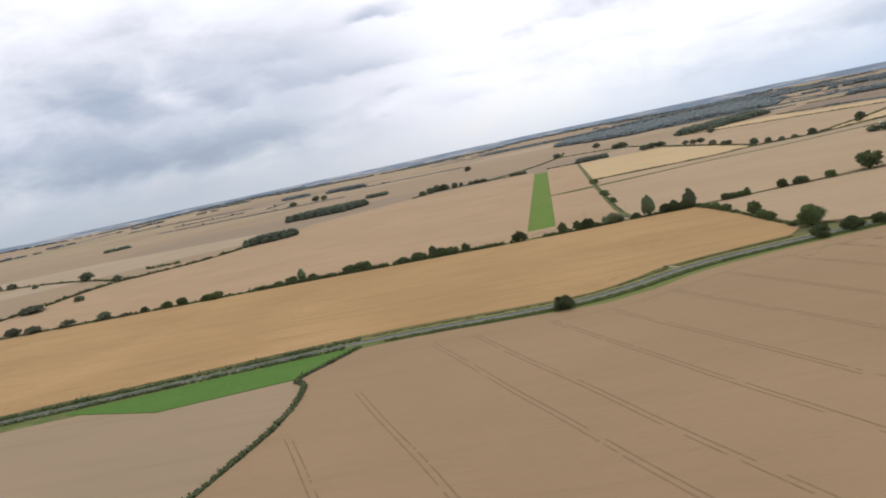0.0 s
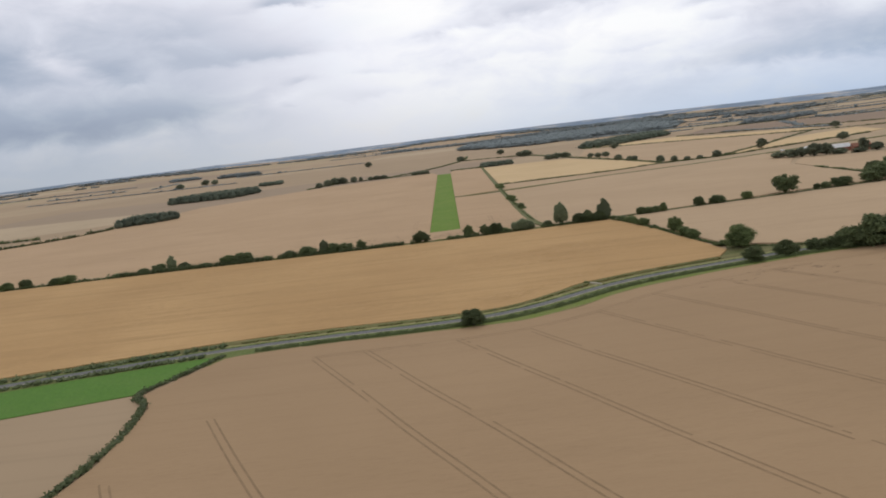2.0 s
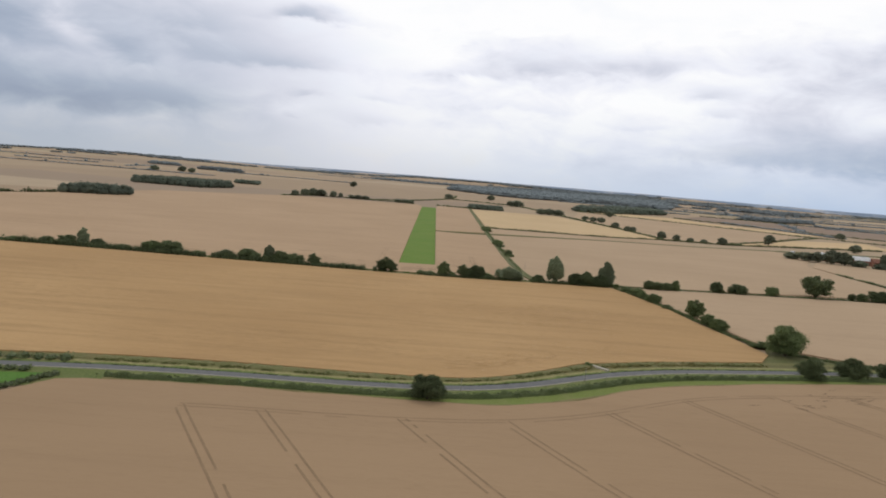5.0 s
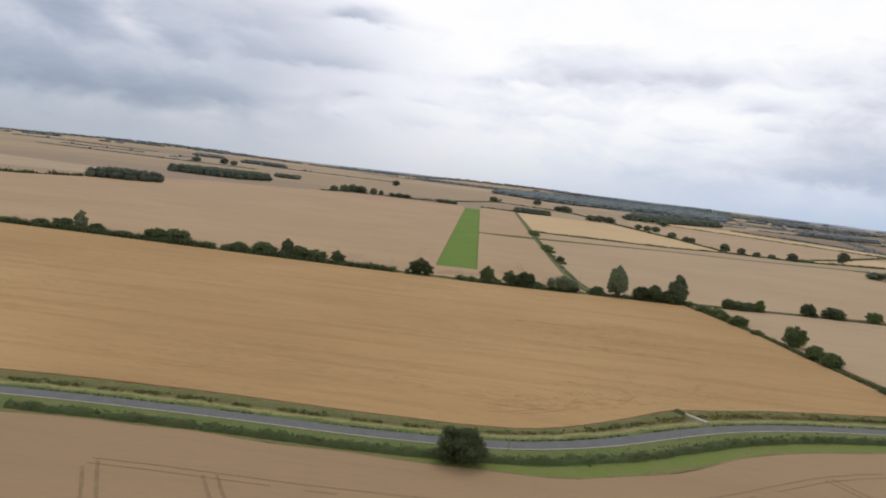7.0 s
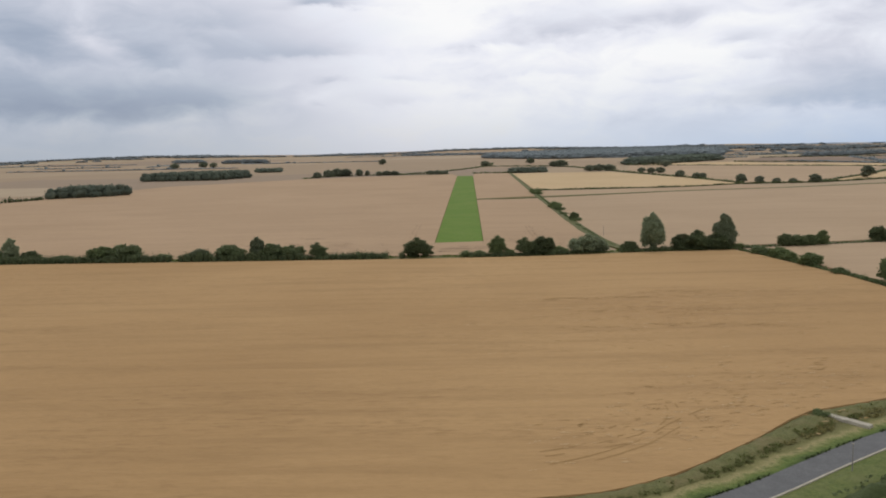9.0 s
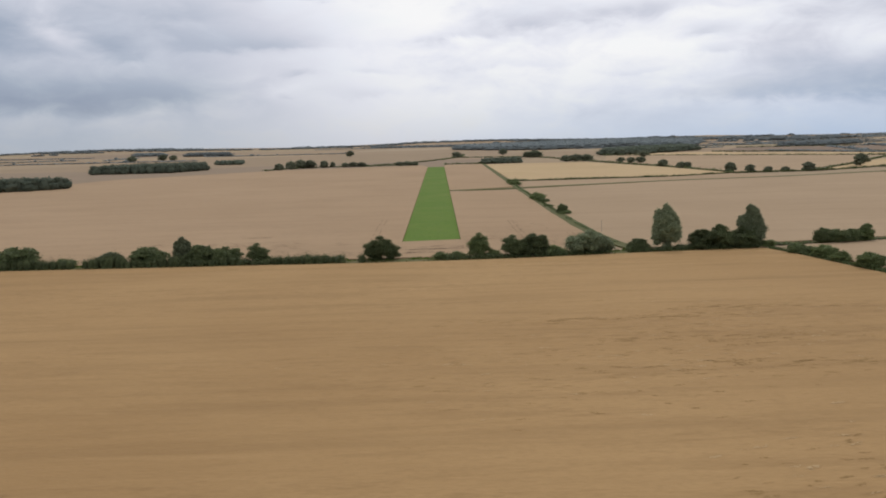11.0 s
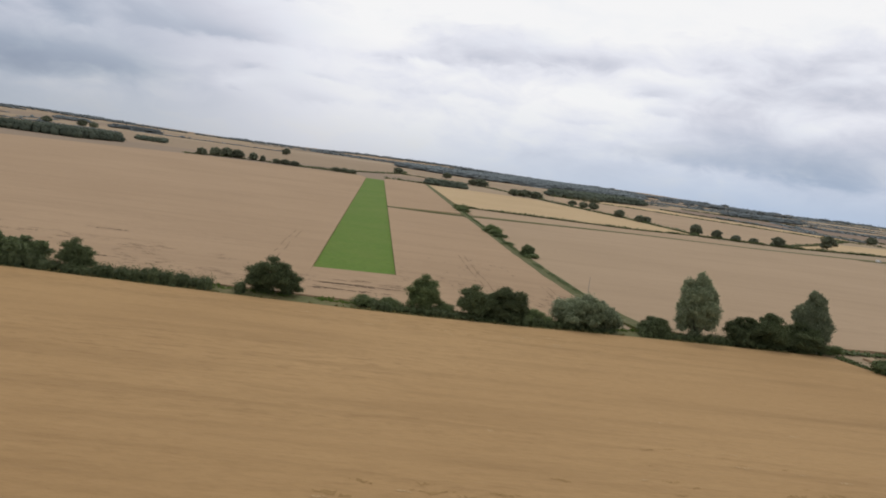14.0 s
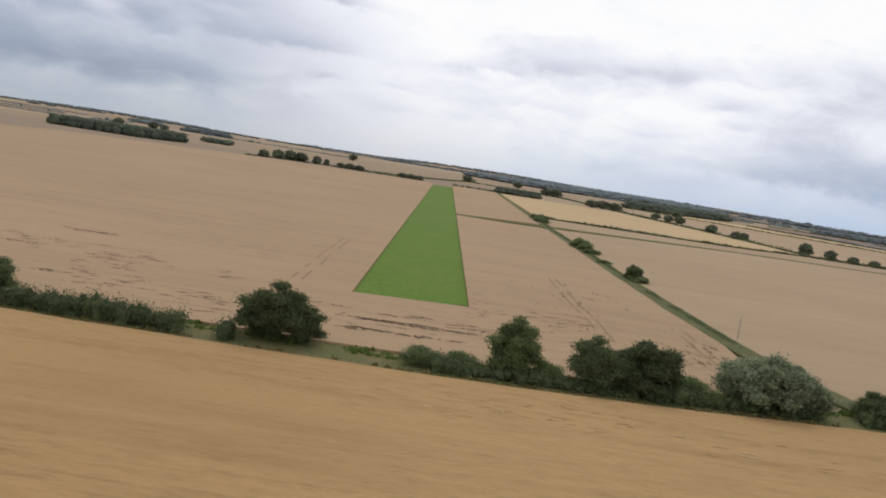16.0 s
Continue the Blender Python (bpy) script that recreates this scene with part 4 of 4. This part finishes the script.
def far_woods():
    """Woods of the far plain: belts drawn out across the view, thickest towards the horizon."""
    rng = np.random.default_rng(99)
    blobs = []
    for i in range(16000):
        a, r = rng.uniform(-0.95, 1.0), rng.uniform(1500, 4260)
        x, y = r * math.sin(a), r * math.cos(a)
        far = (r - 2350) / 1900
        east = max(0.0, 1 - abs(a - 0.24) / 0.26) * 0.30 * (1.0 if r > 1700 else 0)
        if noise.noise((x / 520 + 3.1, y / 260, 0.5)) + 0.35 * noise.noise((x / 150, y / 90, 4.5)) < 0.40 - 0.20 * far - east + ((0.30 if r < 2700 else 0.02) if a < 0.02 else 0) or (y < 1500 and x < 700):
            continue
        h = rng.uniform(5.5, 8.5)
        w = 10 + r / 330
        blobs.append((x, y, gz(x, y) + h * 0.42, w, w, h * 0.6))
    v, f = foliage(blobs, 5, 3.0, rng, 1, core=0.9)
    tagged(mesh_object("horizon_woods", v, f, LEAF_WOOD_HAZE), "low dark blue-green woods along the horizon", "wood", kind="stuff")


far_hedges()
far_woods()

# ---- roadside things, farm, crop marks ----


def box(bm, x0, y0, z0, x1, y1, z1, bevel=0.0):
    r = bmesh.ops.create_cube(bm, size=1, matrix=Matrix.LocRotScale(((x0 + x1) / 2, (y0 + y1) / 2, (z0 + z1) / 2), None, (x1 - x0, y1 - y0, z1 - z0)))
    if bevel:
        bmesh.ops.bevel(bm, geom=list({e for v in r["verts"] for e in v.link_edges}), offset=bevel, segments=2, affect="EDGES")


def marker_post(x, y, h, label):
    root = tagged(new("marker_post"), label, "post", group="slim posts")
    root.matrix_basis = pose(x, y, gz(x, y))
    v, f = [], []
    tube(v, f, [(0, 0, -0.3), (0, 0, h * 0.5), (0, 0, h)], [0.07, 0.065, 0.055], 10)
    mesh_object("shaft", v, f, POSTGREY, root, True)
    bm = bmesh.new()
    box(bm, -0.09, -0.09, h - 0.02, 0.09, 0.09, h + 0.08, 0.02)
    part("cap", bm, CONCRETE, root)


marker_post(15.3, -245.4, 3.6, "slim grey post on the roadside grass")
marker_post(48.3, -227.6, 3.6, "slim grey post on the roadside grass")
marker_post(60.6, 12, 4.6, "tall slim grey post beside the farm lane")


def culvert_crossing():
    root = tagged(new("culvert_crossing"), "pale concrete farm crossing over the roadside ditch", "crossing")
    a, b = Vector((53.2, -207.8)), Vector((57.6, -213.6))
    root.matrix_basis = pose((a.x + b.x) / 2, (a.y + b.y) / 2, gz(55, -211), 0, 0, math.degrees(math.atan2(b.y - a.y, b.x - a.x)))
    n = (b - a).length / 2
    bm = bmesh.new()
    box(bm, -n, -0.58, -0.2, n, 0.58, 0.62, 0.06)
    part("deck", bm, CONCRETE, root)


culvert_crossing()


def barn(x, y, turn, length, width, eaves, ridge, roof_mat, label):
    root = tagged(new("barn"), label, "barn", group="farm buildings")
    root.matrix_basis = pose(x, y, gz(x, y) - 0.2, 0, 0, turn)
    l, w = length / 2, width / 2
    bm = bmesh.new()
    pts = [(-w, 0), (w, 0), (w, eaves), (0, ridge), (-w, eaves)]
    ends = [[bm.verts.new((s * l, py, pz)) for py, pz in pts] for s in (-1, 1)]
    bm.faces.new(ends[0])
    bm.faces.new(ends[1][::-1])
    for k in (0, 1, 4):
        n = (k + 1) % 5
        bm.faces.new((ends[0][k], ends[1][k], ends[1][n], ends[0][n]))
    bmesh.ops.recalc_face_normals(bm, faces=bm.faces)
    part("wall", bm, BRICK, root)
    for s in (-1, 1):
        bm = bmesh.new()
        o = 0.4
        q = [(-l - o, s * (w + o), eaves - o * (ridge - eaves) / w), (l + o, s * (w + o), eaves - o * (ridge - eaves) / w), (l + o, 0, ridge + 0.05), (-l - o, 0, ridge + 0.05)]
        lo = [bm.verts.new(p) for p in q]
        hi = [bm.verts.new((p[0], p[1], p[2] + 0.2)) for p in q]
        bm.faces.new(lo)
        bm.faces.new(hi)
        for k in range(4):
            bm.faces.new((lo[k], lo[(k + 1) % 4], hi[(k + 1) % 4], hi[k]))
        bmesh.ops.recalc_face_normals(bm, faces=bm.faces)
        part("roof", bm, roof_mat, root)
    for k in range(max(1, int(length / 9))):
        cx = -l + 4.5 + 9 * k
        bm = bmesh.new()
        box(bm, cx - 1.6, -w - 0.06, 0.2, cx + 1.6, -w + 0.1, min(3.4, eaves - 0.4), 0.02)
        part("door", bm, DARKGAP, root, "dark barn doorway")


barn(380, 262, -8, 30, 13, 4.2, 7.2, SHEET_ROOF, "long brick barn with a pale sheet roof")
barn(401, 250, -8, 16, 10, 4.0, 6.8, TILE_ROOF, "red brick farm building with a tiled roof")
barn(366, 280, 80, 20, 11, 4.0, 6.6, SHEET_ROOF, "brick barn with a pale grey sheet roof")


def wheel_tracks():
    """Pairs of sprayer ruts every 24 m and the turning track along the headland."""
    verts, faces = [], []

    def rut(line, off, w, keep_out=0.0):
        a, b = offset_line(line, wobble(off - w, 0.10, 3, off)), offset_line(line, wobble(off + w, 0.10, 3, off + 9))
        o = len(verts)
        for p, q in zip(a, b):
            verts.append((p.x, p.y, gz(p.x, p.y) + 0.475))
            verts.append((q.x, q.y, gz(q.x, q.y) + 0.475))
        for i in range(len(a) - 1):
            if noise.noise((a[i].x / 13, a[i].y / 13, off)) + 0.4 * noise.noise((a[i].x / 3, a[i].y / 3, off)) > -0.40 + keep_out:
                faces.append((o + 2 * i, o + 2 * i + 1, o + 2 * i + 3, o + 2 * i + 2))

    head = offset_line(ROAD, -25.5)
    keep = [p for p in head if -45 < p.x < 300]
    for off in (-0.9, 0.9):
        rut(keep, off, 0.17, 0.1)
    for k in range(-1, 9):
        x0 = -55 + 28.3 * k
        start = -332
        top = min((p for p in keep), key=lambda p: abs((p.x - x0) + (p.y - start) * 0.475)) if x0 > -40 else Vector((x0 - 6, start + 14))
        line = [top + Vector((0.429, -0.903)) * d for d in range(0, 330, 2)]
        line = [p for p in line if p.x > -74 and p.x < 400 and p.y > -740]
        line = [p + Vector((0.903, 0.429)) * 0.7 * noise.noise((p.y / 45, k * 3.1, 0)) for p in line]
        for off in (-0.9, 0.9):
            rut(line, off, 0.24)
    tagged(mesh_object("wheel_tracks", verts, faces, TRACK), "pairs of dark tractor ruts through ripe wheat", "track", kind="structure")


wheel_tracks()


def parked_van(x, y, turn):
    """A small pale van standing on a field edge: body, glass, four wheels."""
    root = tagged(new("van"), "small white van parked beside the field hedge", "van")
    root.matrix_basis = pose(x, y, gz(x, y), 0, 0, turn)
    bm = bmesh.new()
    prof = ((-2.4, 0.4), (2.4, 0.4), (2.4, 0.95), (1.75, 1.15), (1.15, 1.9), (-2.3, 1.95), (-2.4, 1.7))
    ends = [[bm.verts.new((px, s * (0.9 if pz < 1.3 else 0.8), pz)) for px, pz in prof] for s in (-1, 1)]
    bm.faces.new(ends[0])
    bm.faces.new(ends[1][::-1])
    for k in range(7):
        n = (k + 1) % 7
        bm.faces.new((ends[0][k], ends[1][k], ends[1][n], ends[0][n]))
    bmesh.ops.recalc_face_normals(bm, faces=bm.faces)
    bmesh.ops.bevel(bm, geom=list(bm.edges), offset=0.06, segments=2, affect="EDGES")
    body = part("body", bm, VANWHITE, root)
    for s in (-1, 1):
        bm = bmesh.new()
        box(bm, 0.3, s * 0.86 - 0.03, 1.2, 1.25, s * 0.86 + 0.03, 1.65, 0.01)
        part("side_window", bm, DARKGAP, body)
    for wx in (-1.5, 1.5):
        for s in (-1, 1):
            v, f = [], []
            tube(v, f, [(wx, s * 0.68, 0.32), (wx, s * 0.92, 0.32)], [0.33, 0.33], 14)
            f += [tuple(range(13, -1, -1)), tuple(range(14, 28))]
            mesh_object("wheel", v, f, DARKGAP, root)


parked_van(368, 347, 24)


def barley_ruts():
    """Two faint curved wheel marks where a vehicle turned in the barley."""
    verts, faces = [], []
    for pts in (((12, -222), (19, -219.5), (25, -217), (30, -212.5), (32.5, -207.5), (33, -203)), ((13, -226), (19, -223), (26, -218), (32, -211.5), (38, -206), (45, -199.5))):
        line = smooth_line(pts, 1.0)
        for off in (-0.8, 0.8):
            a, b = offset_line(line, wobble(off - 0.13, 0.16, 2, off)), offset_line(line, wobble(off + 0.13, 0.16, 2, off + 5))
            o = len(verts)
            for p, q in zip(a, b):
                verts += [(p.x, p.y, gz(p.x, p.y) + 0.53), (q.x, q.y, gz(q.x, q.y) + 0.53)]
            faces += [(o + 2 * i, o + 2 * i + 1, o + 2 * i + 3, o + 2 * i + 2) for i in range(len(a) - 1) if noise.noise((i / 3.1, off * 3, pts[0][1])) > 0.02]
    tagged(mesh_object("wheel_tracks", verts, faces, LODGED_B), "faint curved wheel marks in golden barley", "track", kind="structure")


barley_ruts()


def lodged(rows, seed, label, z=0.51, mat=LODGED_SHADED):
    """Broken ragged scars where wind and feet have laid the crop; rows: centre, spread, count, direction, length."""
    rng = np.random.default_rng(seed)
    verts, faces = [], []
    for x, y, sx, sy, count, turn, ln in rows:
        for i in range(count):
            cx, cy = x + rng.normal(0, sx), y + rng.normal(0, sy)
            g = radians(turn + rng.normal(0, 9))
            n = ln * rng.uniform(0.4, 1.5)
            bend, thick = rng.normal(0, 0.25), rng.uniform(0.5, 1.5)
            steps, gap = 12, rng.uniform(0.1, 0.35)
            o = len(verts)
            for k in range(steps):
                t = k / (steps - 1) - 0.5
                w = (0.05 + ln * 0.07 * (1 - abs(2 * t) ** 1.6)) * thick * rng.uniform(0.35, 1.5)
                wander = 0.05 * ln * rng.normal()
                px = cx + math.cos(g) * n * t - math.sin(g) * (bend * n * t * t + wander)
                py = cy + math.sin(g) * n * t + math.cos(g) * (bend * n * t * t + wander)
                for s in (-1, 1):
                    qx, qy = px - math.sin(g) * w * s, py + math.cos(g) * w * s
                    verts.append((qx, qy, gz(qx, qy) + z + 0.015))
            faces += [(o + 2 * k, o + 2 * k + 1, o + 2 * k + 3, o + 2 * k + 2) for k in range(steps - 1) if rng.uniform() > gap]
    tagged(mesh_object("lodged_crop", verts, faces, mat), label, "crop", kind="stuff")


lodged(((0, -20, 6, 0.5, 16, 3, 5.0), (-1, -26.5, 6, 0.6, 10, 3, 5.0), (0, -14, 6, 0.8, 9, 3, 4.0), (0, -23, 8, 3.0, 14, 4, 2.2), (12, 12, 1.5, 6, 10, 20, 1.6), (13, -3, 2, 4, 12, 10, 2.0), (10, -17, 3, 1.5, 12, 5, 3.0)), 41, "dark flattened streaks of lodged wheat by the airstrip")
lodged(((23, 2, 4, 3, 14, 8, 2.2), (27, -2, 4, 3, 12, 8, 2.2), (40, 41, 3, 5, 10, 100, 2.0), (33, 30, 2, 14, 16, 95, 2.5), (42, -10, 4, 4, 18, 112, 2.5), (45, -16, 4, 3, 12, 100, 2.5), (50, -5, 1.5, 6, 9, 95, 3.0), (30, 20, 7, 18, 26, 100, 1.8)), 48, "dark flattened marks of lodged wheat beside the lane")
lodged(((-47, -2, 4, 6, 36, 8, 2.6), (-62, 2, 4, 5, 18, 8, 3.0), (-46, -18, 3, 2, 12, 5, 3.0), (-30, -4, 2, 2, 7, 5, 3.0), (-30, 24, 2, 2, 7, 5, 2.5), (-63, 21, 4, 1.5, 7, 5, 5.0), (-75, 6, 4, 3, 10, 5, 4.0), (-26, -24, 3, 2.5, 14, 5, 2.5), (-36, -22, 5, 3, 16, 5, 2.5), (-90, 5, 9, 5, 12, 5, 4.0)), 42, "dark scars of wind-laid wheat")
lodged(((38, -205, 8, 4, 30, 25, 1.2), (26, -217, 6, 4, 16, 35, 1.5), (54, -192, 9, 5, 26, 15, 1.4), (30, -148, 22, 10, 110, 2, 1.5), (60, -128, 24, 14, 110, 2, 1.5), (20, -165, 10, 6, 30, 2, 1.5), (24, -53, 14, 2.5, 30, 3, 1.5), (36, -121, 15, 1.2, 46, 2, 3.6), (64, -114, 12, 1.0, 24, 2, 3.6), (52, -138, 15, 1.8, 44, 2, 3.2), (46, -153, 16, 2.0, 34, 2, 3.0)), 43, "faint flattened marks in golden barley", 0.51, LODGED_B)
lodged(((36, -206, 10, 5, 70, 8, 1.4), (58, -190, 12, 6, 60, 6, 1.4), (22, -216, 9, 4, 40, 8, 1.3), (30, -146, 22, 10, 60, 2, 1.6), (60, -126, 24, 14, 60, 2, 1.6), (22, -54, 14, 2.5, 24, 3, 2.0)), 45, "pale bent straw in golden barley", 0.52, BENT)
lodged(((40, -200, 12, 6, 60, 8, 1.3), (62, -186, 12, 6, 50, 6, 1.3), (22, -213, 9, 4, 30, 8, 1.2)), 46, "small flattened marks in golden barley", 0.515, LODGED_B)
lodged(((120, -226, 9, 4, 18, 20, 3.0), (140, -232, 10, 5, 14, 15, 3.5), (100, -236, 9, 4, 10, 25, 3.0)), 44, "dark flattened marks in the roadside wheat", 0.46)


def dry_corner():
    """Bleached grass at one corner of the airstrip."""
    rng = np.random.default_rng(62)
    blobs = [(9.2 + rng.normal(0, 0.8), 3.6 + rng.normal(0, 0.5), gz(9, 3.6) + 0.14, 0.35, 0.35, 0.10) for k in range(34)]
    v, f = foliage(blobs, 12, 0.12, rng, 1, 0.0, 0.5)
    tagged(mesh_object("rough_grass", v, f, TUFT_DRY), "dry yellow grass at the airstrip's corner", "grass", kind="stuff")


dry_corner()


def field_ruts():
    """Tractor ruts running with the airstrip through the wheat on both sides."""
    verts, faces = [], []
    for x, y0, y1 in ((-20.3, 4, 74), (32.4, -14, 62), (48.6, -24, 14)):
        line = [Vector((x + 0.8 * noise.noise((y / 20, x, 0)), y)) for y in range(y0, y1, 1)]
        for off in (-0.9, 0.9):
            a, b = offset_line(line, wobble(off - 0.14, 0.12, 2, off)), offset_line(line, wobble(off + 0.14, 0.12, 2, off + 5))
            o = len(verts)
            for p, q in zip(a, b):
                verts += [(p.x, p.y, gz(p.x, p.y) + 0.53), (q.x, q.y, gz(q.x, q.y) + 0.53)]
            faces += [(o + 2 * i, o + 2 * i + 1, o + 2 * i + 3, o + 2 * i + 2) for i in range(len(a) - 1) if noise.noise((i / 5.1, off * 3, x)) > -0.1]
    tagged(mesh_object("wheel_tracks", verts, faces, TRACK), "faint tractor ruts through wheat beside the airstrip", "track", kind="structure")


field_ruts()


def bumpy_strip(name, line, lo, hi, base, height, mat, seed, x0, x1, power=0.6, parent=None):
    """A lumpy band of growth beside a line, between two distances that change with x."""
    pts = [p for p in line if x0 - 6 < p.x < x1 + 6]
    fine = []
    for p, q in zip(pts, pts[1:]):
        n = max(1, int((q - p).length / 0.8))
        fine += [p + (q - p) * (k / n) for k in range(n)]
    fine = [p for p in fine if x0 < p.x < x1]
    across, verts, faces = 9, [], []
    for i, p in enumerate(fine):
        t = (fine[min(i + 2, len(fine) - 1)] - fine[max(i - 2, 0)]).normalized()
        a = float(np.interp(p.x, [r[0] for r in lo], [r[1] for r in lo])) + 0.5 * noise.noise((p.x / 5, p.y / 5, seed))
        b = float(np.interp(p.x, [r[0] for r in hi], [r[1] for r in hi])) + 0.5 * noise.noise((p.x / 5, p.y / 5, seed + 7))
        for k in range(across):
            v = k / (across - 1)
            q = p + Vector((-t.y, t.x)) * (a + (b - a) * v)
            lump = 0.75 + 0.7 * noise.noise((q.x / 2.2, q.y / 2.2, seed)) + 0.5 * noise.noise((q.x / 0.8, q.y / 0.8, seed))
            z = -0.2 if k in (0, across - 1) else base + height * max(lump, 0.1) * math.sin(math.pi * v) ** power
            verts.append((q.x, q.y, gz(q.x, q.y) + z))
    for i in range(len(fine) - 1):
        for k in range(across - 1):
            o = i * across + k
            faces.append((o, o + across, o + across + 1, o + 1))
    return mesh_object(name, verts, faces, mat, parent, True)


def tufts(line, lo, hi, step, h, mat, seed, label, x0, x1, lift=0.1):
    """Rough tussocks scattered over a strip beside a line."""
    rng = np.random.default_rng(seed)
    blobs = []
    for p, q in zip(line, line[1:]):
        if not x0 < p.x < x1:
            continue
        t = (q - p).normalized()
        n = Vector((-t.y, t.x))
        for k in range(max(1, int((q - p).length * (hi - lo) / step ** 2))):
            c = p + (q - p) * rng.uniform() + n * rng.uniform(lo, hi)
            if noise.noise((c.x / 6, c.y / 6, seed)) < -0.12:
                continue
            r = step * rng.uniform(0.3, 0.7)
            k2 = h * rng.uniform(0.5, 1.4)
            blobs.append((c.x, c.y, gz(c.x, c.y) + lift + k2 * 0.2, r, r, k2))
    v, f = foliage(blobs, 16, step * 0.24, rng, 1, 0.0, 0.5)
    return tagged(mesh_object("rough_grass", v, f, mat), label, "grass", kind="stuff")


road_hedge = tagged(new("hedge"), "clipped dark green roadside hedge", "hedge")
bumpy_strip("foliage", ROAD, ((-66, -8.9), (178, -8.9)), ((-66, -7.0), (178, -7.0)), 0.2, 1.25, HEDGESKIN, 74, -66, 178, 0.35, road_hedge)
def hedge_sprays(line, off, h, spread, seed, parent):
    """Leafy shoots standing out of a clipped hedge."""
    rng = np.random.default_rng(seed)
    blobs = []
    for p in offset_line(line, off):
        if -66 < p.x < 178:
            for k in range(12):
                x, y = p.x + rng.normal(0, 1.6), p.y + rng.normal(0, spread)
                blobs.append((x, y, gz(x, y) + h * rng.uniform(0.45, 1.0), 0.28, 0.28, 0.22))
    v, f = foliage(blobs, 16, 0.12, rng, 1, 0.0, 0.4)
    tagged(mesh_object("leaf_skin", v, f, LEAF_DARK, parent), kind="stuff")


hedge_sprays(ROAD, -7.95, 1.25, 0.45, 76, road_hedge)
rank_bank = bumpy_strip("verge", ROAD, ((-80, 6.2), (30, 5.2), (58, 7.0), (110, 6.6)), tuple((x, d + 0.3) for x, d in BARLEY_EDGE), 0.15, 0.55, RANK, 71, -80, 112)
tagged(rank_bank, "lumpy brown-green bank of rank weeds beside the barley", "verge", kind="structure")
margin = bumpy_strip("verge", ROAD, tuple((x, d - 0.6) for x, d in WHEAT_EDGE), ((-80, -8.6), (180, -8.6)), 0.14, 0.12, MARGIN, 72, -66, 176, power=0.3)
tagged(margin, "bright green grass margin between hedge and wheat", "verge", kind="structure")
weeds = bumpy_strip("verge", ROAD, tuple((x, d - 0.4) for x, d in WHEAT_EDGE), tuple((x, d + 1.5) for x, d in WHEAT_EDGE), 0.16, 0.28, RANKEDGE, 73, -66, 176)
tagged(weeds, "dry weeds along the wheat field's edge", "verge", kind="structure")
tufts(ROAD, 5.4, 7.2, 0.8, 0.15, TUFT_WEED, 51, "dark rank weeds along the barley edge", -80, 44, 0.34)
tufts(ROAD, 6.6, 9.8, 0.8, 0.15, TUFT_WEED, 58, "dark rank weeds along the barley edge", 48, 110, 0.34)
tufts(ROAD, 5.8, 9.4, 0.9, 0.14, TUFT_BROWN, 63, "brown seeding grass along the barley edge", 46, 110, 0.34)
tufts(ROAD, 1.7, 2.1, 0.26, 0.34, TUFT_SHADOW, 53, "dark green grass fringe at the road edge", -80, 130)
south_verge = bumpy_strip("verge", ROAD, ((-66, -7.4), (178, -7.4)), ((-66, -2.15), (178, -2.15)), 0.16, 0.14, LUSH, 75, -66, 178, power=0.3)
tagged(south_verge, "lush green verge between road and hedge", "verge", kind="structure")
tufts(HEDGE, -1.5, 0.4, 0.9, 0.35, TUFT_BROWN, 56, "rank grass along the foot of the hedgerow", -120, 100)
tufts(HEDGE, 4.2, 6.8, 1.0, 0.35, TUFT_GREEN, 57, "green weeds behind the hedgerow", -110, 70)
edge = ribbon("road_edge", ROAD, -1.86, -2.12, 0.275, CONCRETE, 0.3)
tagged(edge, "pale worn gravel edge of the road", "road edge", kind="structure")
